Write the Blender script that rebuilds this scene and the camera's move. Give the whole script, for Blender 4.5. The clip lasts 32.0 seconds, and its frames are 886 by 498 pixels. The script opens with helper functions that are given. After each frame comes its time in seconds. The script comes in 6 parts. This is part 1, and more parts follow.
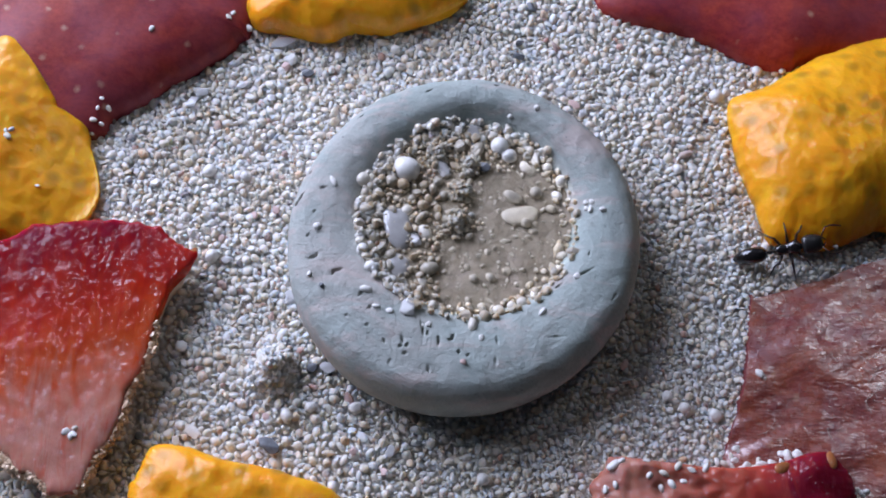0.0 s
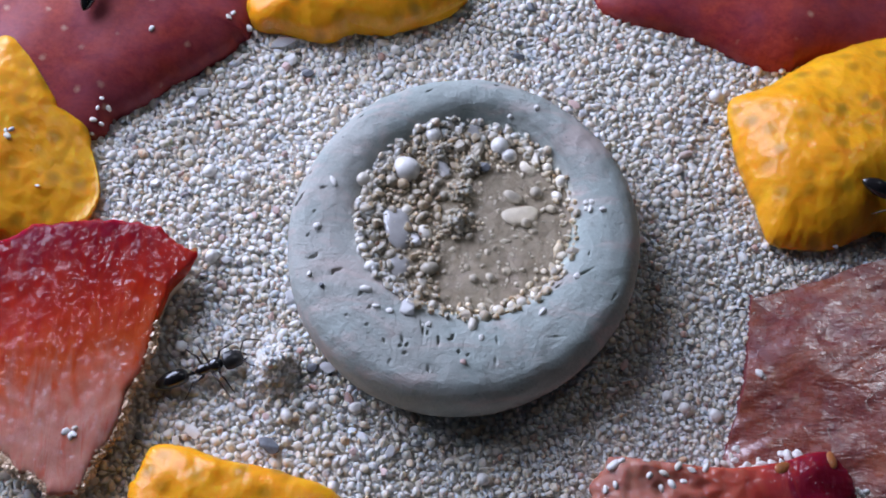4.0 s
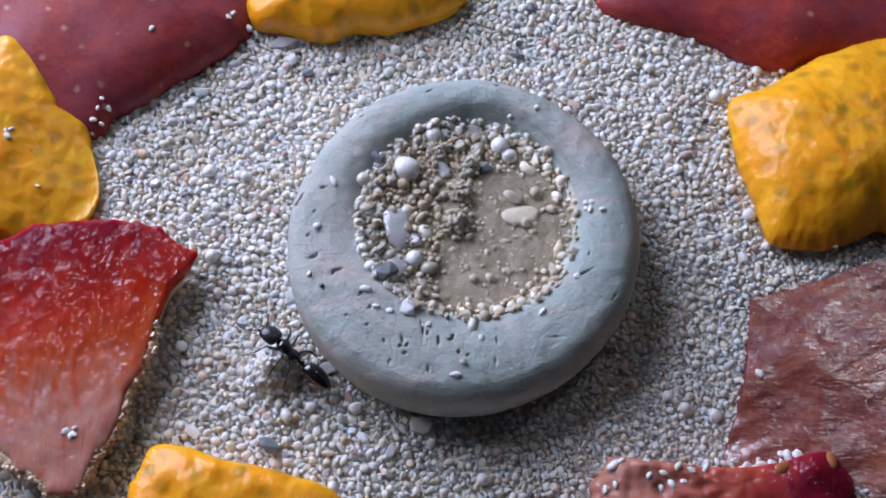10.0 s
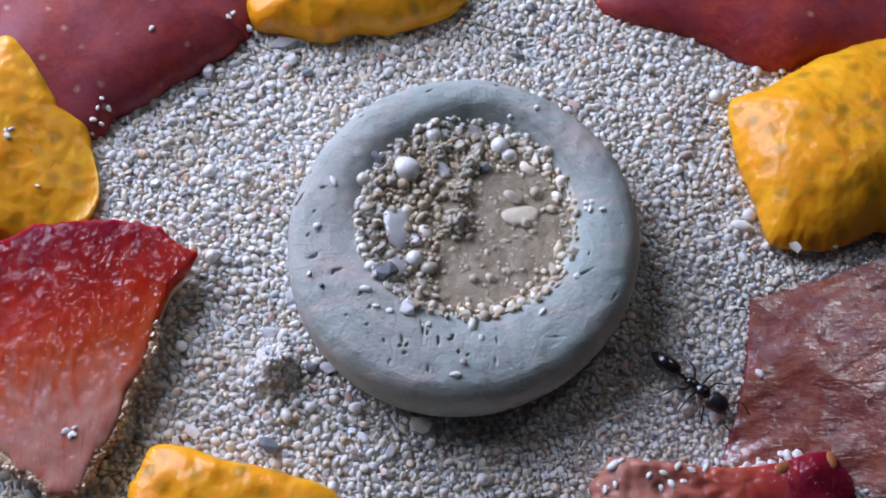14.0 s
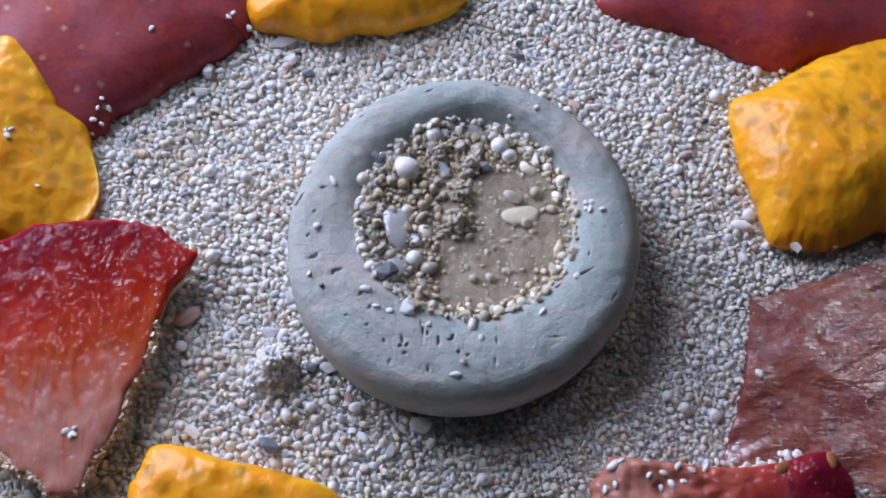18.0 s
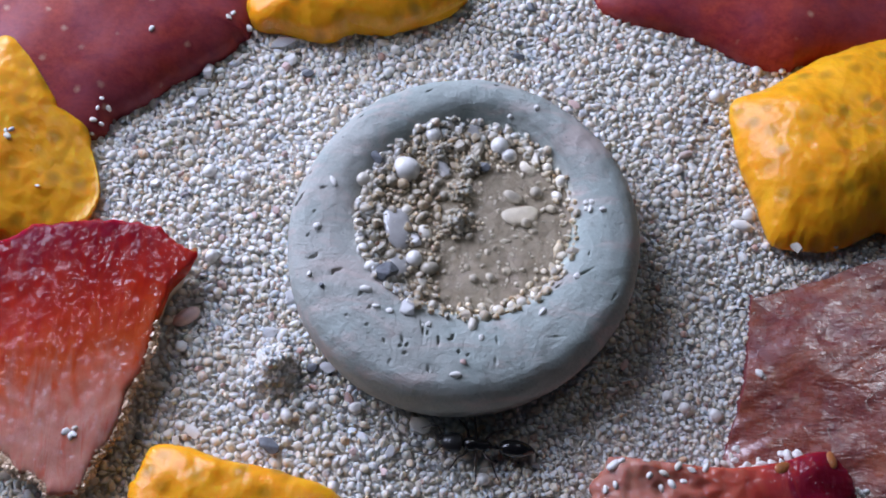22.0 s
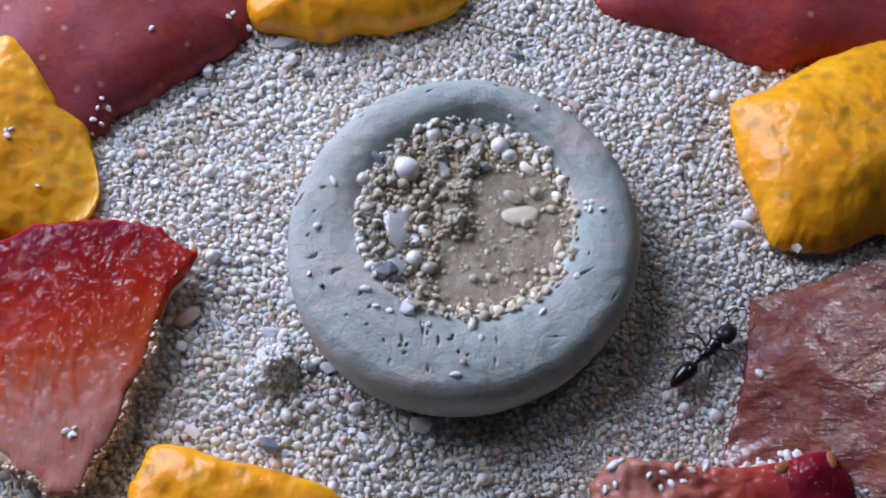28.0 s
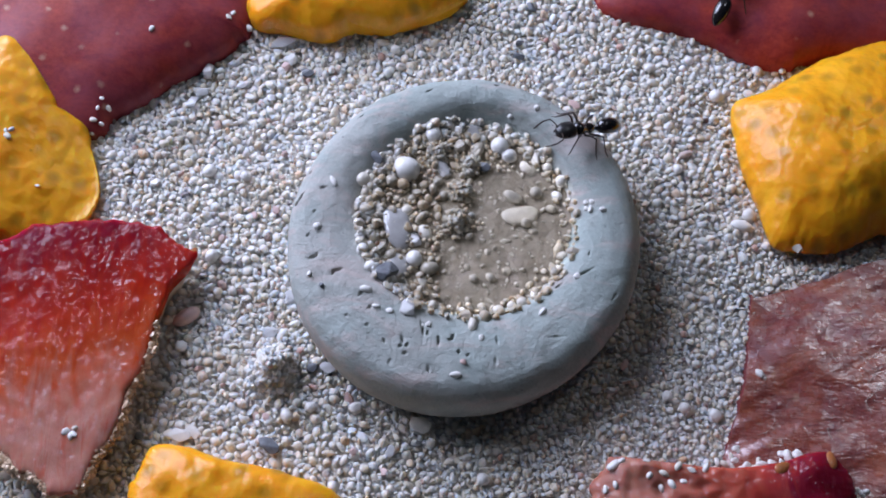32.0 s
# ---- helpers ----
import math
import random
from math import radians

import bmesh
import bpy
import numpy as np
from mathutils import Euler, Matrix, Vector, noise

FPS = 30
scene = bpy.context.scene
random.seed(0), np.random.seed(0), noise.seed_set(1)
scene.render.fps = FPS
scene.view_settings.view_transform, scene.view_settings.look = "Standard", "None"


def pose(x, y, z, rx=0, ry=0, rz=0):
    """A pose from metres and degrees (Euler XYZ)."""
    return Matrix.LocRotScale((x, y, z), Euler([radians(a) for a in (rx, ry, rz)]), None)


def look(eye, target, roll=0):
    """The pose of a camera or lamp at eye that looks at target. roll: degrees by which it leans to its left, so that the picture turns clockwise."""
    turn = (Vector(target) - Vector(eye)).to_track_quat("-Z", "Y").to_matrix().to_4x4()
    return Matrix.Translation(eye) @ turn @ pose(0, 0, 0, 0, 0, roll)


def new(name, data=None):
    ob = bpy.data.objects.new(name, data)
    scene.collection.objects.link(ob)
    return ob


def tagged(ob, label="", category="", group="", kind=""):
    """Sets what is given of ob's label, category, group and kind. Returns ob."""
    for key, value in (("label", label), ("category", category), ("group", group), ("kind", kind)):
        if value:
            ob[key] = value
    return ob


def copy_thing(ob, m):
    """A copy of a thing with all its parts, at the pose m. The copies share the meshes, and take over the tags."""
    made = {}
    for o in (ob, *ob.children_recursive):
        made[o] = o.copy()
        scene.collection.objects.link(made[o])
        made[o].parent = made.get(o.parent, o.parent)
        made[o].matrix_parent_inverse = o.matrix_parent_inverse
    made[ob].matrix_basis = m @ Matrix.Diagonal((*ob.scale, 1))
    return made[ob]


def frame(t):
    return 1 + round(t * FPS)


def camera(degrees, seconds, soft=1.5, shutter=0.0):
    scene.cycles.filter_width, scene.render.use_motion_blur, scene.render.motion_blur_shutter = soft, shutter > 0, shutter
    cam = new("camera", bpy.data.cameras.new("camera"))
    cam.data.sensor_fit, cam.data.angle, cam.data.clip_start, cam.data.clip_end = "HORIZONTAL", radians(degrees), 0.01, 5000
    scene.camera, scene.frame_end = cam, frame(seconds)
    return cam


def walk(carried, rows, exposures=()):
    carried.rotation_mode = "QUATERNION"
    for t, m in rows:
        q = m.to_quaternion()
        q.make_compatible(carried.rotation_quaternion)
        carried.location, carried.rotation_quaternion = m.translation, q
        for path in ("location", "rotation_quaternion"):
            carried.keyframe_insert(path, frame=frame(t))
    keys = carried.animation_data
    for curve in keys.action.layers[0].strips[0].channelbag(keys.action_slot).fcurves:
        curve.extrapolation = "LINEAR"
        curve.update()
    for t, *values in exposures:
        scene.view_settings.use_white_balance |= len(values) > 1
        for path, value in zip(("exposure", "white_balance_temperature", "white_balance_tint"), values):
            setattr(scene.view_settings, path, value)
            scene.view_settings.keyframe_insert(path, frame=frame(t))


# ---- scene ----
from mathutils.bvhtree import BVHTree

# The scene is small: all building numbers are in millimetres, MM turns them into metres.
MM = 0.001
EYE = (0.0, -29.04, 65.23)
cam = camera(40, 32.0, soft=1.85)
STAND = look([c * MM for c in EYE], (0, 0, 0))
walk(cam, [(0, STAND), (32, STAND)], [(0, 0.0, 6500, 10), (32, 0.0, 6500, 10)])

# ---- light: a bright lamp panel close by, behind and to one side of the dish, and the faint daylight of the room ----
world = bpy.data.worlds.new("world")
scene.world = world
world.use_nodes = True
wn = world.node_tree.nodes
sky = wn.new("ShaderNodeTexSky")
sky.sky_type = "NISHITA"
sky.sun_disc = False
LAMP_AT = Vector((-90, 90, 76))
sky.sun_elevation = radians(31)
sky.sun_rotation = math.atan2(LAMP_AT.x, LAMP_AT.y)
world.node_tree.links.new(sky.outputs[0], wn["Background"].inputs[0])
wn["Background"].inputs[1].default_value = 0.006
lamp = new("desk_lamp_light", bpy.data.lights.new("desk_lamp_light", "AREA"))
lamp.data.shape = "RECTANGLE"
lamp.data.size, lamp.data.size_y = 0.13, 0.105
lamp.data.energy = 0.51
lamp.data.color = (0.652, 0.718, 1.0)
lamp.matrix_world = look(LAMP_AT * MM, (0, 0, 0))
# small unseen lamp high behind the dish, added for the sheen on the fruit
sheen_lamp = new("window_light", bpy.data.lights.new("window_light", "AREA"))
sheen_lamp.data.shape = "RECTANGLE"
sheen_lamp.data.size, sheen_lamp.data.size_y = 0.03, 0.021
sheen_lamp.data.energy = 0.029
sheen_lamp.data.color = (0.80, 0.86, 1.0)
sheen_lamp.matrix_world = look((0.085, 0.095, 0.175), (0, 0, 0))


# ---- material helpers ----
def material(name, rough=0.5, coat=0.0, spec=0.5):
    m = bpy.data.materials.new(name)
    m.use_nodes = True
    b = m.node_tree.nodes["Principled BSDF"]
    b.inputs["Roughness"].default_value = rough
    b.inputs["Coat IOR"].default_value = 1.65
    b.inputs["Coat Weight"].default_value = coat
    b.inputs["Coat Roughness"].default_value = 0.08
    b.inputs["Specular IOR Level"].default_value = spec
    return m, b


def node(m, kind, **values):
    n = m.node_tree.nodes.new("ShaderNode" + kind)
    for key, value in values.items():
        n.inputs[key.replace("_", " ")].default_value = value
    return n


def link(m, a, b):
    m.node_tree.links.new(a, b)


def coords(m, scale=(1, 1, 1), turn=0.0):
    """Object coordinates in millimetres."""
    t = m.node_tree.nodes.new("ShaderNodeTexCoord")
    p = m.node_tree.nodes.new("ShaderNodeMapping")
    p.inputs["Scale"].default_value = [1000 * s for s in scale]
    p.inputs["Rotation"].default_value = (0, 0, radians(turn))
    link(m, t.outputs["Object"], p.inputs["Vector"])
    return p.outputs["Vector"]


def grain_noise(m, vec, scale, detail=4.0, rough=0.55, warp=0.0):
    n = node(m, "TexNoise", Scale=scale, Detail=detail, Roughness=rough, Distortion=warp)
    link(m, vec, n.inputs["Vector"])
    return n.outputs["Fac"]


def ramp(m, fac, stops, mode="LINEAR"):
    r = m.node_tree.nodes.new("ShaderNodeValToRGB")
    r.color_ramp.interpolation = mode
    e = r.color_ramp.elements
    while len(e) < len(stops):
        e.new(0.5)
    for el, (at, c) in zip(e, stops):
        el.position, el.color = at, (*c, 1)
    link(m, fac, r.inputs["Fac"])
    return r.outputs["Color"]


def mix(m, fac, a, b, mode="MIX"):
    x = m.node_tree.nodes.new("ShaderNodeMix")
    x.data_type, x.blend_type = "RGBA", mode
    for sock, value in ((x.inputs[0], fac), (x.inputs[6], a), (x.inputs[7], b)):
        if isinstance(value, (int, float)):
            sock.default_value = value
        elif isinstance(value, tuple):
            sock.default_value = (*value, 1)
        else:
            link(m, value, sock)
    return x.outputs[2]


def span(m, fac, a, b, c=0.0, d=1.0):
    r = node(m, "MapRange", From_Min=a, From_Max=b, To_Min=c, To_Max=d)
    link(m, fac, r.inputs["Value"])
    return r.outputs["Result"]


def bump(m, b, height, strength, depth, after=None, base=True, coat=True):
    n = node(m, "Bump", Strength=strength, Distance=depth * MM)
    link(m, height, n.inputs["Height"])
    if after is not None:
        link(m, after, n.inputs["Normal"])
    if base:
        link(m, n.outputs["Normal"], b.inputs["Normal"])
    if coat:
        link(m, n.outputs["Normal"], b.inputs["Coat Normal"])
    return n.outputs["Normal"]


# ---- materials ----
def sand_material(name, wet=0.0, tint=(1.0, 1.0, 1.0)):
    m, b = material(name, 0.55 - 0.3 * wet, 0.6 * wet, 0.3)
    g = m.node_tree.nodes.new("ShaderNodeNewGeometry")
    pick = g.outputs["Random Per Island"]
    c = ramp(m, pick, [(0.0, (0.80, 0.69, 0.56)), (0.12, (0.86, 0.78, 0.67)), (0.26, (0.84, 0.78, 0.69)), (0.34, (0.85, 0.84, 0.81)),
                       (0.48, (0.80, 0.75, 0.67)), (0.6, (0.87, 0.86, 0.84)), (0.72, (0.86, 0.80, 0.71)),
                       (0.82, (0.70, 0.67, 0.63)), (0.88, (0.87, 0.85, 0.82)), (0.945, (0.74, 0.57, 0.42)),
                       (0.962, (0.46, 0.43, 0.40)), (0.974, (0.74, 0.50, 0.43)), (0.985, (0.20, 0.20, 0.21)),
                       (0.989, (0.82, 0.80, 0.78))])
    v = coords(m)
    fine = grain_noise(m, v, 9.0, 3.0)
    c = mix(m, 1.0, c, ramp(m, fine, [(0.3, (0.90, 0.885, 0.87)), (0.7, (1.0, 1.0, 1.0))]), "MULTIPLY")
    broad = grain_noise(m, v, 0.25, 3.0)
    c = mix(m, 1.0, c, ramp(m, broad, [(0.35, (0.93, 0.91, 0.88)), (0.65, (1.0, 1.0, 1.0))]), "MULTIPLY")
    c = mix(m, 1.0, c, tint, "MULTIPLY")
    link(m, c, b.inputs["Base Color"])
    b.inputs["Subsurface Weight"].default_value = 1.0 - 0.5 * wet
    b.inputs["Subsurface Radius"].default_value = (1.0, 0.85, 0.7)
    b.inputs["Subsurface Scale"].default_value = 0.32 * MM
    link(m, span(m, pick, 0, 1, 0.38 - 0.25 * wet, 0.7 - 0.4 * wet), b.inputs["Roughness"])
    bump(m, b, fine, 0.3, 0.03)
    return m


SAND = sand_material("sand_grains")
SAND_WET = sand_material("wet_grains", 0.35, (0.66, 0.61, 0.52))
SAND_DAMP = sand_material("damp_grains", 0.75, (0.93, 0.91, 0.87))


def bed_material():
    m, b = material("sand_bed", 0.8)
    v = coords(m)
    n = node(m, "TexVoronoi", Scale=2.6)
    link(m, v, n.inputs["Vector"])
    c = ramp(m, n.outputs["Color"], [(0.1, (0.66, 0.59, 0.50)), (0.5, (0.78, 0.73, 0.65)), (0.9, (0.86, 0.83, 0.78))])
    link(m, mix(m, 1.0, c, ramp(m, grain_noise(m, v, 0.3), [(0.3, (0.85, 0.83, 0.8)), (0.7, (1, 1, 1))]), "MULTIPLY"), b.inputs["Base Color"])
    bump(m, b, span(m, n.outputs["Distance"], 0, 0.6, 1, 0), 1.0, 0.25)
    return m


BED = bed_material()


def clay_material():
    m, b = material("clay", 0.72, 0.0, 0.35)
    v = coords(m)
    mott = grain_noise(m, v, 0.35, 5.0, 0.6, 0.6)
    fine = grain_noise(m, v, 5.0, 5.0, 0.65)
    c = ramp(m, mott, [(0.3, (0.37, 0.41, 0.375)), (0.5, (0.46, 0.475, 0.43)), (0.72, (0.52, 0.51, 0.465))])
    # greener damp patches and paler pinkish scuffs
    damp = span(m, grain_noise(m, v, 0.17, 4.0, 0.55, 0.5), 0.44, 0.62, 0.0, 0.65)
    c = mix(m, damp, c, (0.36, 0.43, 0.395))
    c = mix(m, 1.0, c, ramp(m, fine, [(0.3, (0.86, 0.87, 0.87)), (0.65, (1.0, 1.0, 1.0))]), "MULTIPLY")
    scuff = span(m, grain_noise(m, coords(m, (0.5, 1.3, 1), 30), 0.38, 5.0, 0.65, 0.8), 0.50, 0.66, 0.0, 0.9)
    c = mix(m, scuff, c, (0.55, 0.47, 0.42))
    speck = span(m, grain_noise(m, v, 4.4, 2.0), 0.71, 0.76)
    c = mix(m, speck, c, (0.20, 0.21, 0.20))
    # strokes of the shaping finger, running round the dish
    sep = m.node_tree.nodes.new("ShaderNodeSeparateXYZ")
    link(m, v, sep.inputs[0])
    ang = m.node_tree.nodes.new("ShaderNodeMath")
    ang.operation = "ARCTAN2"
    link(m, sep.outputs[1], ang.inputs[0])
    link(m, sep.outputs[0], ang.inputs[1])
    far = m.node_tree.nodes.new("ShaderNodeVectorMath")
    far.operation = "LENGTH"
    link(m, v, far.inputs[0])
    ring = m.node_tree.nodes.new("ShaderNodeCombineXYZ")
    link(m, far.outputs["Value"], ring.inputs[0])
    link(m, ang.outputs[0], ring.inputs[1])
    stroke = grain_noise(m, ring.outputs[0], 2.6, 5.0, 0.65, 0.5)
    c = mix(m, 1.0, c, ramp(m, stroke, [(0.32, (0.90, 0.89, 0.88)), (0.55, (1.0, 1.0, 1.0))]), "MULTIPLY")
    link(m, c, b.inputs["Base Color"])
    first = bump(m, b, fine, 0.85, 0.09)
    second = bump(m, b, stroke, 0.25, 0.10, first)
    bump(m, b, grain_noise(m, coords(m, (1, 1, 1)), 1.1, 4.0, 0.6, 0.8), 0.45, 0.2, second)
    return m


CLAY = clay_material()


def silt_material():
    m, b = material("silt", 0.45, 0.0)
    v = coords(m)
    tone = grain_noise(m, v, 1.3, 6.0, 0.7, 0.5)
    c = ramp(m, tone, [(0.28, (0.165, 0.130, 0.085)), (0.5, (0.235, 0.191, 0.13)), (0.7, (0.285, 0.238, 0.17))])
    c = mix(m, span(m, grain_noise(m, v, 0.45, 3.0), 0.5, 0.7, 0.0, 0.5), c, (0.33, 0.262, 0.21))
    link(m, c, b.inputs["Base Color"])
    bump(m, b, grain_noise(m, v, 3.2, 3.0, 0.6), 0.6, 0.1, bump(m, b, tone, 0.8, 0.22))
    return m


SILT = silt_material()


def peel_material():
    m, b = material("citrus_peel", 0.42, 0.27, 0.2)
    b.inputs["Coat Roughness"].default_value = 0.2
    b.inputs["Coat IOR"].default_value = 1.5
    v = coords(m)
    tone = grain_noise(m, v, 0.22, 4.0, 0.6)
    c = ramp(m, tone, [(0.28, (0.90, 0.33, 0.010)), (0.5, (0.93, 0.395, 0.012)), (0.72, (0.93, 0.46, 0.022))])
    # oil glands under the skin: round dull spots, a few faint, a few strong
    vo = node(m, "TexVoronoi", Scale=0.58, Randomness=0.85)
    vo.voronoi_dimensions = "2D"
    link(m, v, vo.inputs["Vector"])
    ragged = m.node_tree.nodes.new("ShaderNodeMath")
    ragged.operation = "MULTIPLY_ADD"
    link(m, grain_noise(m, v, 1.6, 3.0), ragged.inputs[0])
    ragged.inputs[1].default_value = 0.12
    link(m, vo.outputs["Distance"], ragged.inputs[2])
    spot = span(m, ragged.outputs[0], 0.15, 0.38, 0.85, 0.0)
    some = m.node_tree.nodes.new("ShaderNodeSeparateColor")
    link(m, vo.outputs["Color"], some.inputs[0])
    weight = m.node_tree.nodes.new("ShaderNodeMath")
    weight.operation = "MULTIPLY"
    link(m, spot, weight.inputs[0])
    link(m, span(m, some.outputs[0], 0.15, 0.9, 0.45, 1.0), weight.inputs[1])
    c = mix(m, weight.outputs[0], c, (0.44, 0.215, 0.012))
    fleck = span(m, grain_noise(m, v, 1.7, 3.0), 0.72, 0.77, 0.0, 0.5)
    c = mix(m, fleck, c, (0.42, 0.16, 0.015))
    link(m, c, b.inputs["Base Color"])
    b.inputs["Subsurface Weight"].default_value = 0.55
    b.inputs["Subsurface Radius"].default_value = (1.0, 0.45, 0.06)
    b.inputs["Subsurface Scale"].default_value = 1.0 * MM
    first = bump(m, b, span(m, ragged.outputs[0], 0.2, 0.5), 0.3, 0.10)
    ripple = grain_noise(m, coords(m, (1.1, 0.9, 1), 15), 1.0, 1.5, 0.5, 0.0)
    second = bump(m, b, ripple, 0.75, 0.28, first)
    bump(m, b, grain_noise(m, v, 3.6, 2.0), 0.35, 0.05, second)
    link(m, span(m, grain_noise(m, v, 1.1, 4.0), 0.35, 0.65, 0.13, 0.30), b.inputs["Coat Roughness"])
    return m


PEEL = peel_material()


def skin_material(name, dark, light, shine, streak):
    m, b = material(name, 0.5, shine, 0.05)
    v = coords(m)
    tone = grain_noise(m, coords(m, (0.85, 1.25, 1), streak), 0.5, 6.0, 0.7, 0.4)
    c = ramp(m, tone, [(0.28, dark), (0.5, tuple((a + e) / 2 for a, e in zip(dark, light))), (0.74, light)])
    fine = grain_noise(m, v, 3.0, 4.0, 0.7)
    c = mix(m, 1.0, c, ramp(m, fine, [(0.33, (0.72, 0.62, 0.62)), (0.66, (1.0, 1.0, 1.0))]), "MULTIPLY")
    vo = node(m, "TexVoronoi", Scale=0.62, Randomness=1.0)
    link(m, v, vo.inputs["Vector"])
    ragged = m.node_tree.nodes.new("ShaderNodeMath")
    ragged.operation = "MULTIPLY_ADD"
    link(m, grain_noise(m, v, 3.5, 3.0), ragged.inputs[0])
    ragged.inputs[1].default_value = 0.22
    link(m, vo.outputs["Distance"], ragged.inputs[2])
    dot = span(m, ragged.outputs[0], 0.14, 0.28, 0.75, 0.0)
    bloom = span(m, grain_noise(m, v, 0.33, 3.0), 0.45, 0.7, 0.0, 0.45)
    c = mix(m, bloom, c, mix(m, 0.6, dark, (0.30, 0.10, 0.14)))
    c = mix(m, dot, c, (0.52, 0.30, 0.20))
    link(m, c, b.inputs["Base Color"])
    link(m, span(m, fine, 0.3, 0.7, 0.42, 0.6), b.inputs["Roughness"])
    b.inputs["Subsurface Weight"].default_value = 0.1
    b.inputs["Subsurface Radius"].default_value = (1.0, 0.25, 0.12)
    b.inputs["Subsurface Scale"].default_value = 0.5 * MM
    first = bump(m, b, grain_noise(m, v, 4.0, 3.0), 0.25, 0.05)
    bump(m, b, grain_noise(m, v, 0.8, 3.0), 0.3, 0.2, first)
    return m


SKIN = skin_material("fruit_skin", (0.20, 0.012, 0.032), (0.47, 0.066, 0.036), 0.3, 20)
SKIN.node_tree.nodes["Principled BSDF"].inputs["Coat Roughness"].default_value = 0.5
SKIN_DRY = skin_material("dried_skin", (0.16, 0.020, 0.028), (0.46, 0.135, 0.06), 1.0, -15)


def wrinkled_skin():
    m = SKIN_DRY
    b = m.node_tree.nodes["Principled BSDF"]
    last = b.inputs["Normal"].links[0].from_socket
    v = coords(m)
    wide = grain_noise(m, coords(m, (0.45, 1.1, 1), -22), 0.62, 3.0, 0.5, 0.9)
    thin = grain_noise(m, coords(m, (0.5, 1.35, 1), -20), 1.9, 3.0, 0.55, 0.8)
    bump(m, b, thin, 0.35, 0.1, bump(m, b, wide, 0.5, 0.3, last, coat=False), coat=False)
    bump(m, b, thin, 0.8, 0.08, bump(m, b, wide, 0.6, 0.2, last, base=False), base=False)
    link(m, span(m, grain_noise(m, v, 2.5, 4.0), 0.3, 0.7, 0.20, 0.36), b.inputs["Coat Roughness"])
    link(m, span(m, grain_noise(m, coords(m, (0.6, 1.2, 1), -20), 0.5, 7.0, 0.72), 0.30, 0.58, 0.3, 1.0), b.inputs["Coat Weight"])
    b.inputs["Coat IOR"].default_value = 2.8


wrinkled_skin()


def flesh_material(name, stops, dry=0.45):
    m, b = material(name, 0.55, 0.7, 0.0)
    b.inputs["Coat IOR"].default_value = 1.42
    b.inputs["Coat Roughness"].default_value = 0.04
    v = coords(m)
    tc = m.node_tree.nodes.new("ShaderNodeAttribute")
    tc.attribute_name = "ripe"
    fib = grain_noise(m, coords(m, (1.6, 0.35, 1), 14), 0.9, 5.0, 0.6, 0.6)
    amount = m.node_tree.nodes.new("ShaderNodeMath")
    amount.operation = "MULTIPLY_ADD"
    link(m, fib, amount.inputs[0])
    amount.inputs[1].default_value = 0.45
    link(m, tc.outputs["Fac"], amount.inputs[2])
    c = ramp(m, amount.outputs[0], stops)
    c = mix(m, 1.0, c, ramp(m, grain_noise(m, v, 1.4, 4.0, 0.6), [(0.3, (0.82, 0.76, 0.74)), (0.7, (1, 1, 1))]), "MULTIPLY")
    link(m, c, b.inputs["Base Color"])
    b.inputs["Subsurface Weight"].default_value = 0.5
    b.inputs["Subsurface Radius"].default_value = (1.0, 0.3, 0.15)
    b.inputs["Subsurface Scale"].default_value = 1.2 * MM
    first = bump(m, b, fib, 0.25, 0.14)
    cells = node(m, "TexVoronoi", Scale=2.3, Randomness=1.0)
    link(m, coords(m, (1.1, 0.95, 1), 8), cells.inputs["Vector"])
    wet = span(m, cells.outputs["Distance"], 0.0, 0.55, 1.0, 0.0)
    rough_wet = grain_noise(m, v, 5.5, 2.0, 0.5)
    bump(m, b, rough_wet, 0.15, 0.04, first, coat=False)
    bump(m, b, wet, 0.9, 0.125, bump(m, b, rough_wet, 0.8, 0.07, first, base=False), base=False)
    link(m, span(m, grain_noise(m, v, 1.0, 4.0, 0.65), dry, dry + 0.17, 0.06, 0.8), b.inputs["Coat Weight"])
    b.inputs["Coat Roughness"].default_value = 0.03
    b.inputs["Coat IOR"].default_value = 1.45
    return m


FLESH = flesh_material("strawberry_flesh", [(0.13, (0.50, 0.10, 0.055)), (0.22, (0.52, 0.245, 0.185)), (0.36, (0.50, 0.155, 0.10)), (0.48, (0.50, 0.072, 0.016)),
                                            (0.64, (0.41, 0.024, 0.009)), (0.82, (0.26, 0.010, 0.013)), (0.98, (0.16, 0.005, 0.022))])
FLESH_PINK = flesh_material("pink_strawberry_flesh", [(0.18, (0.46, 0.20, 0.145)), (0.42, (0.44, 0.135, 0.095)), (0.62, (0.47, 0.10, 0.062)),
                                                      (0.84, (0.44, 0.052, 0.042)), (1.0, (0.24, 0.009, 0.028))], 0.3)


def plain(name, colour, rough, coat=0.0, scale=6.0, deep=0.7, relief=0.2):
    m, b = material(name, rough, coat)
    v = coords(m)
    f = grain_noise(m, v, scale, 4.0)
    link(m, ramp(m, f, [(0.3, tuple(deep * c for c in colour)), (0.7, colour)]), b.inputs["Base Color"])
    bump(m, b, f, relief, 0.04)
    return m


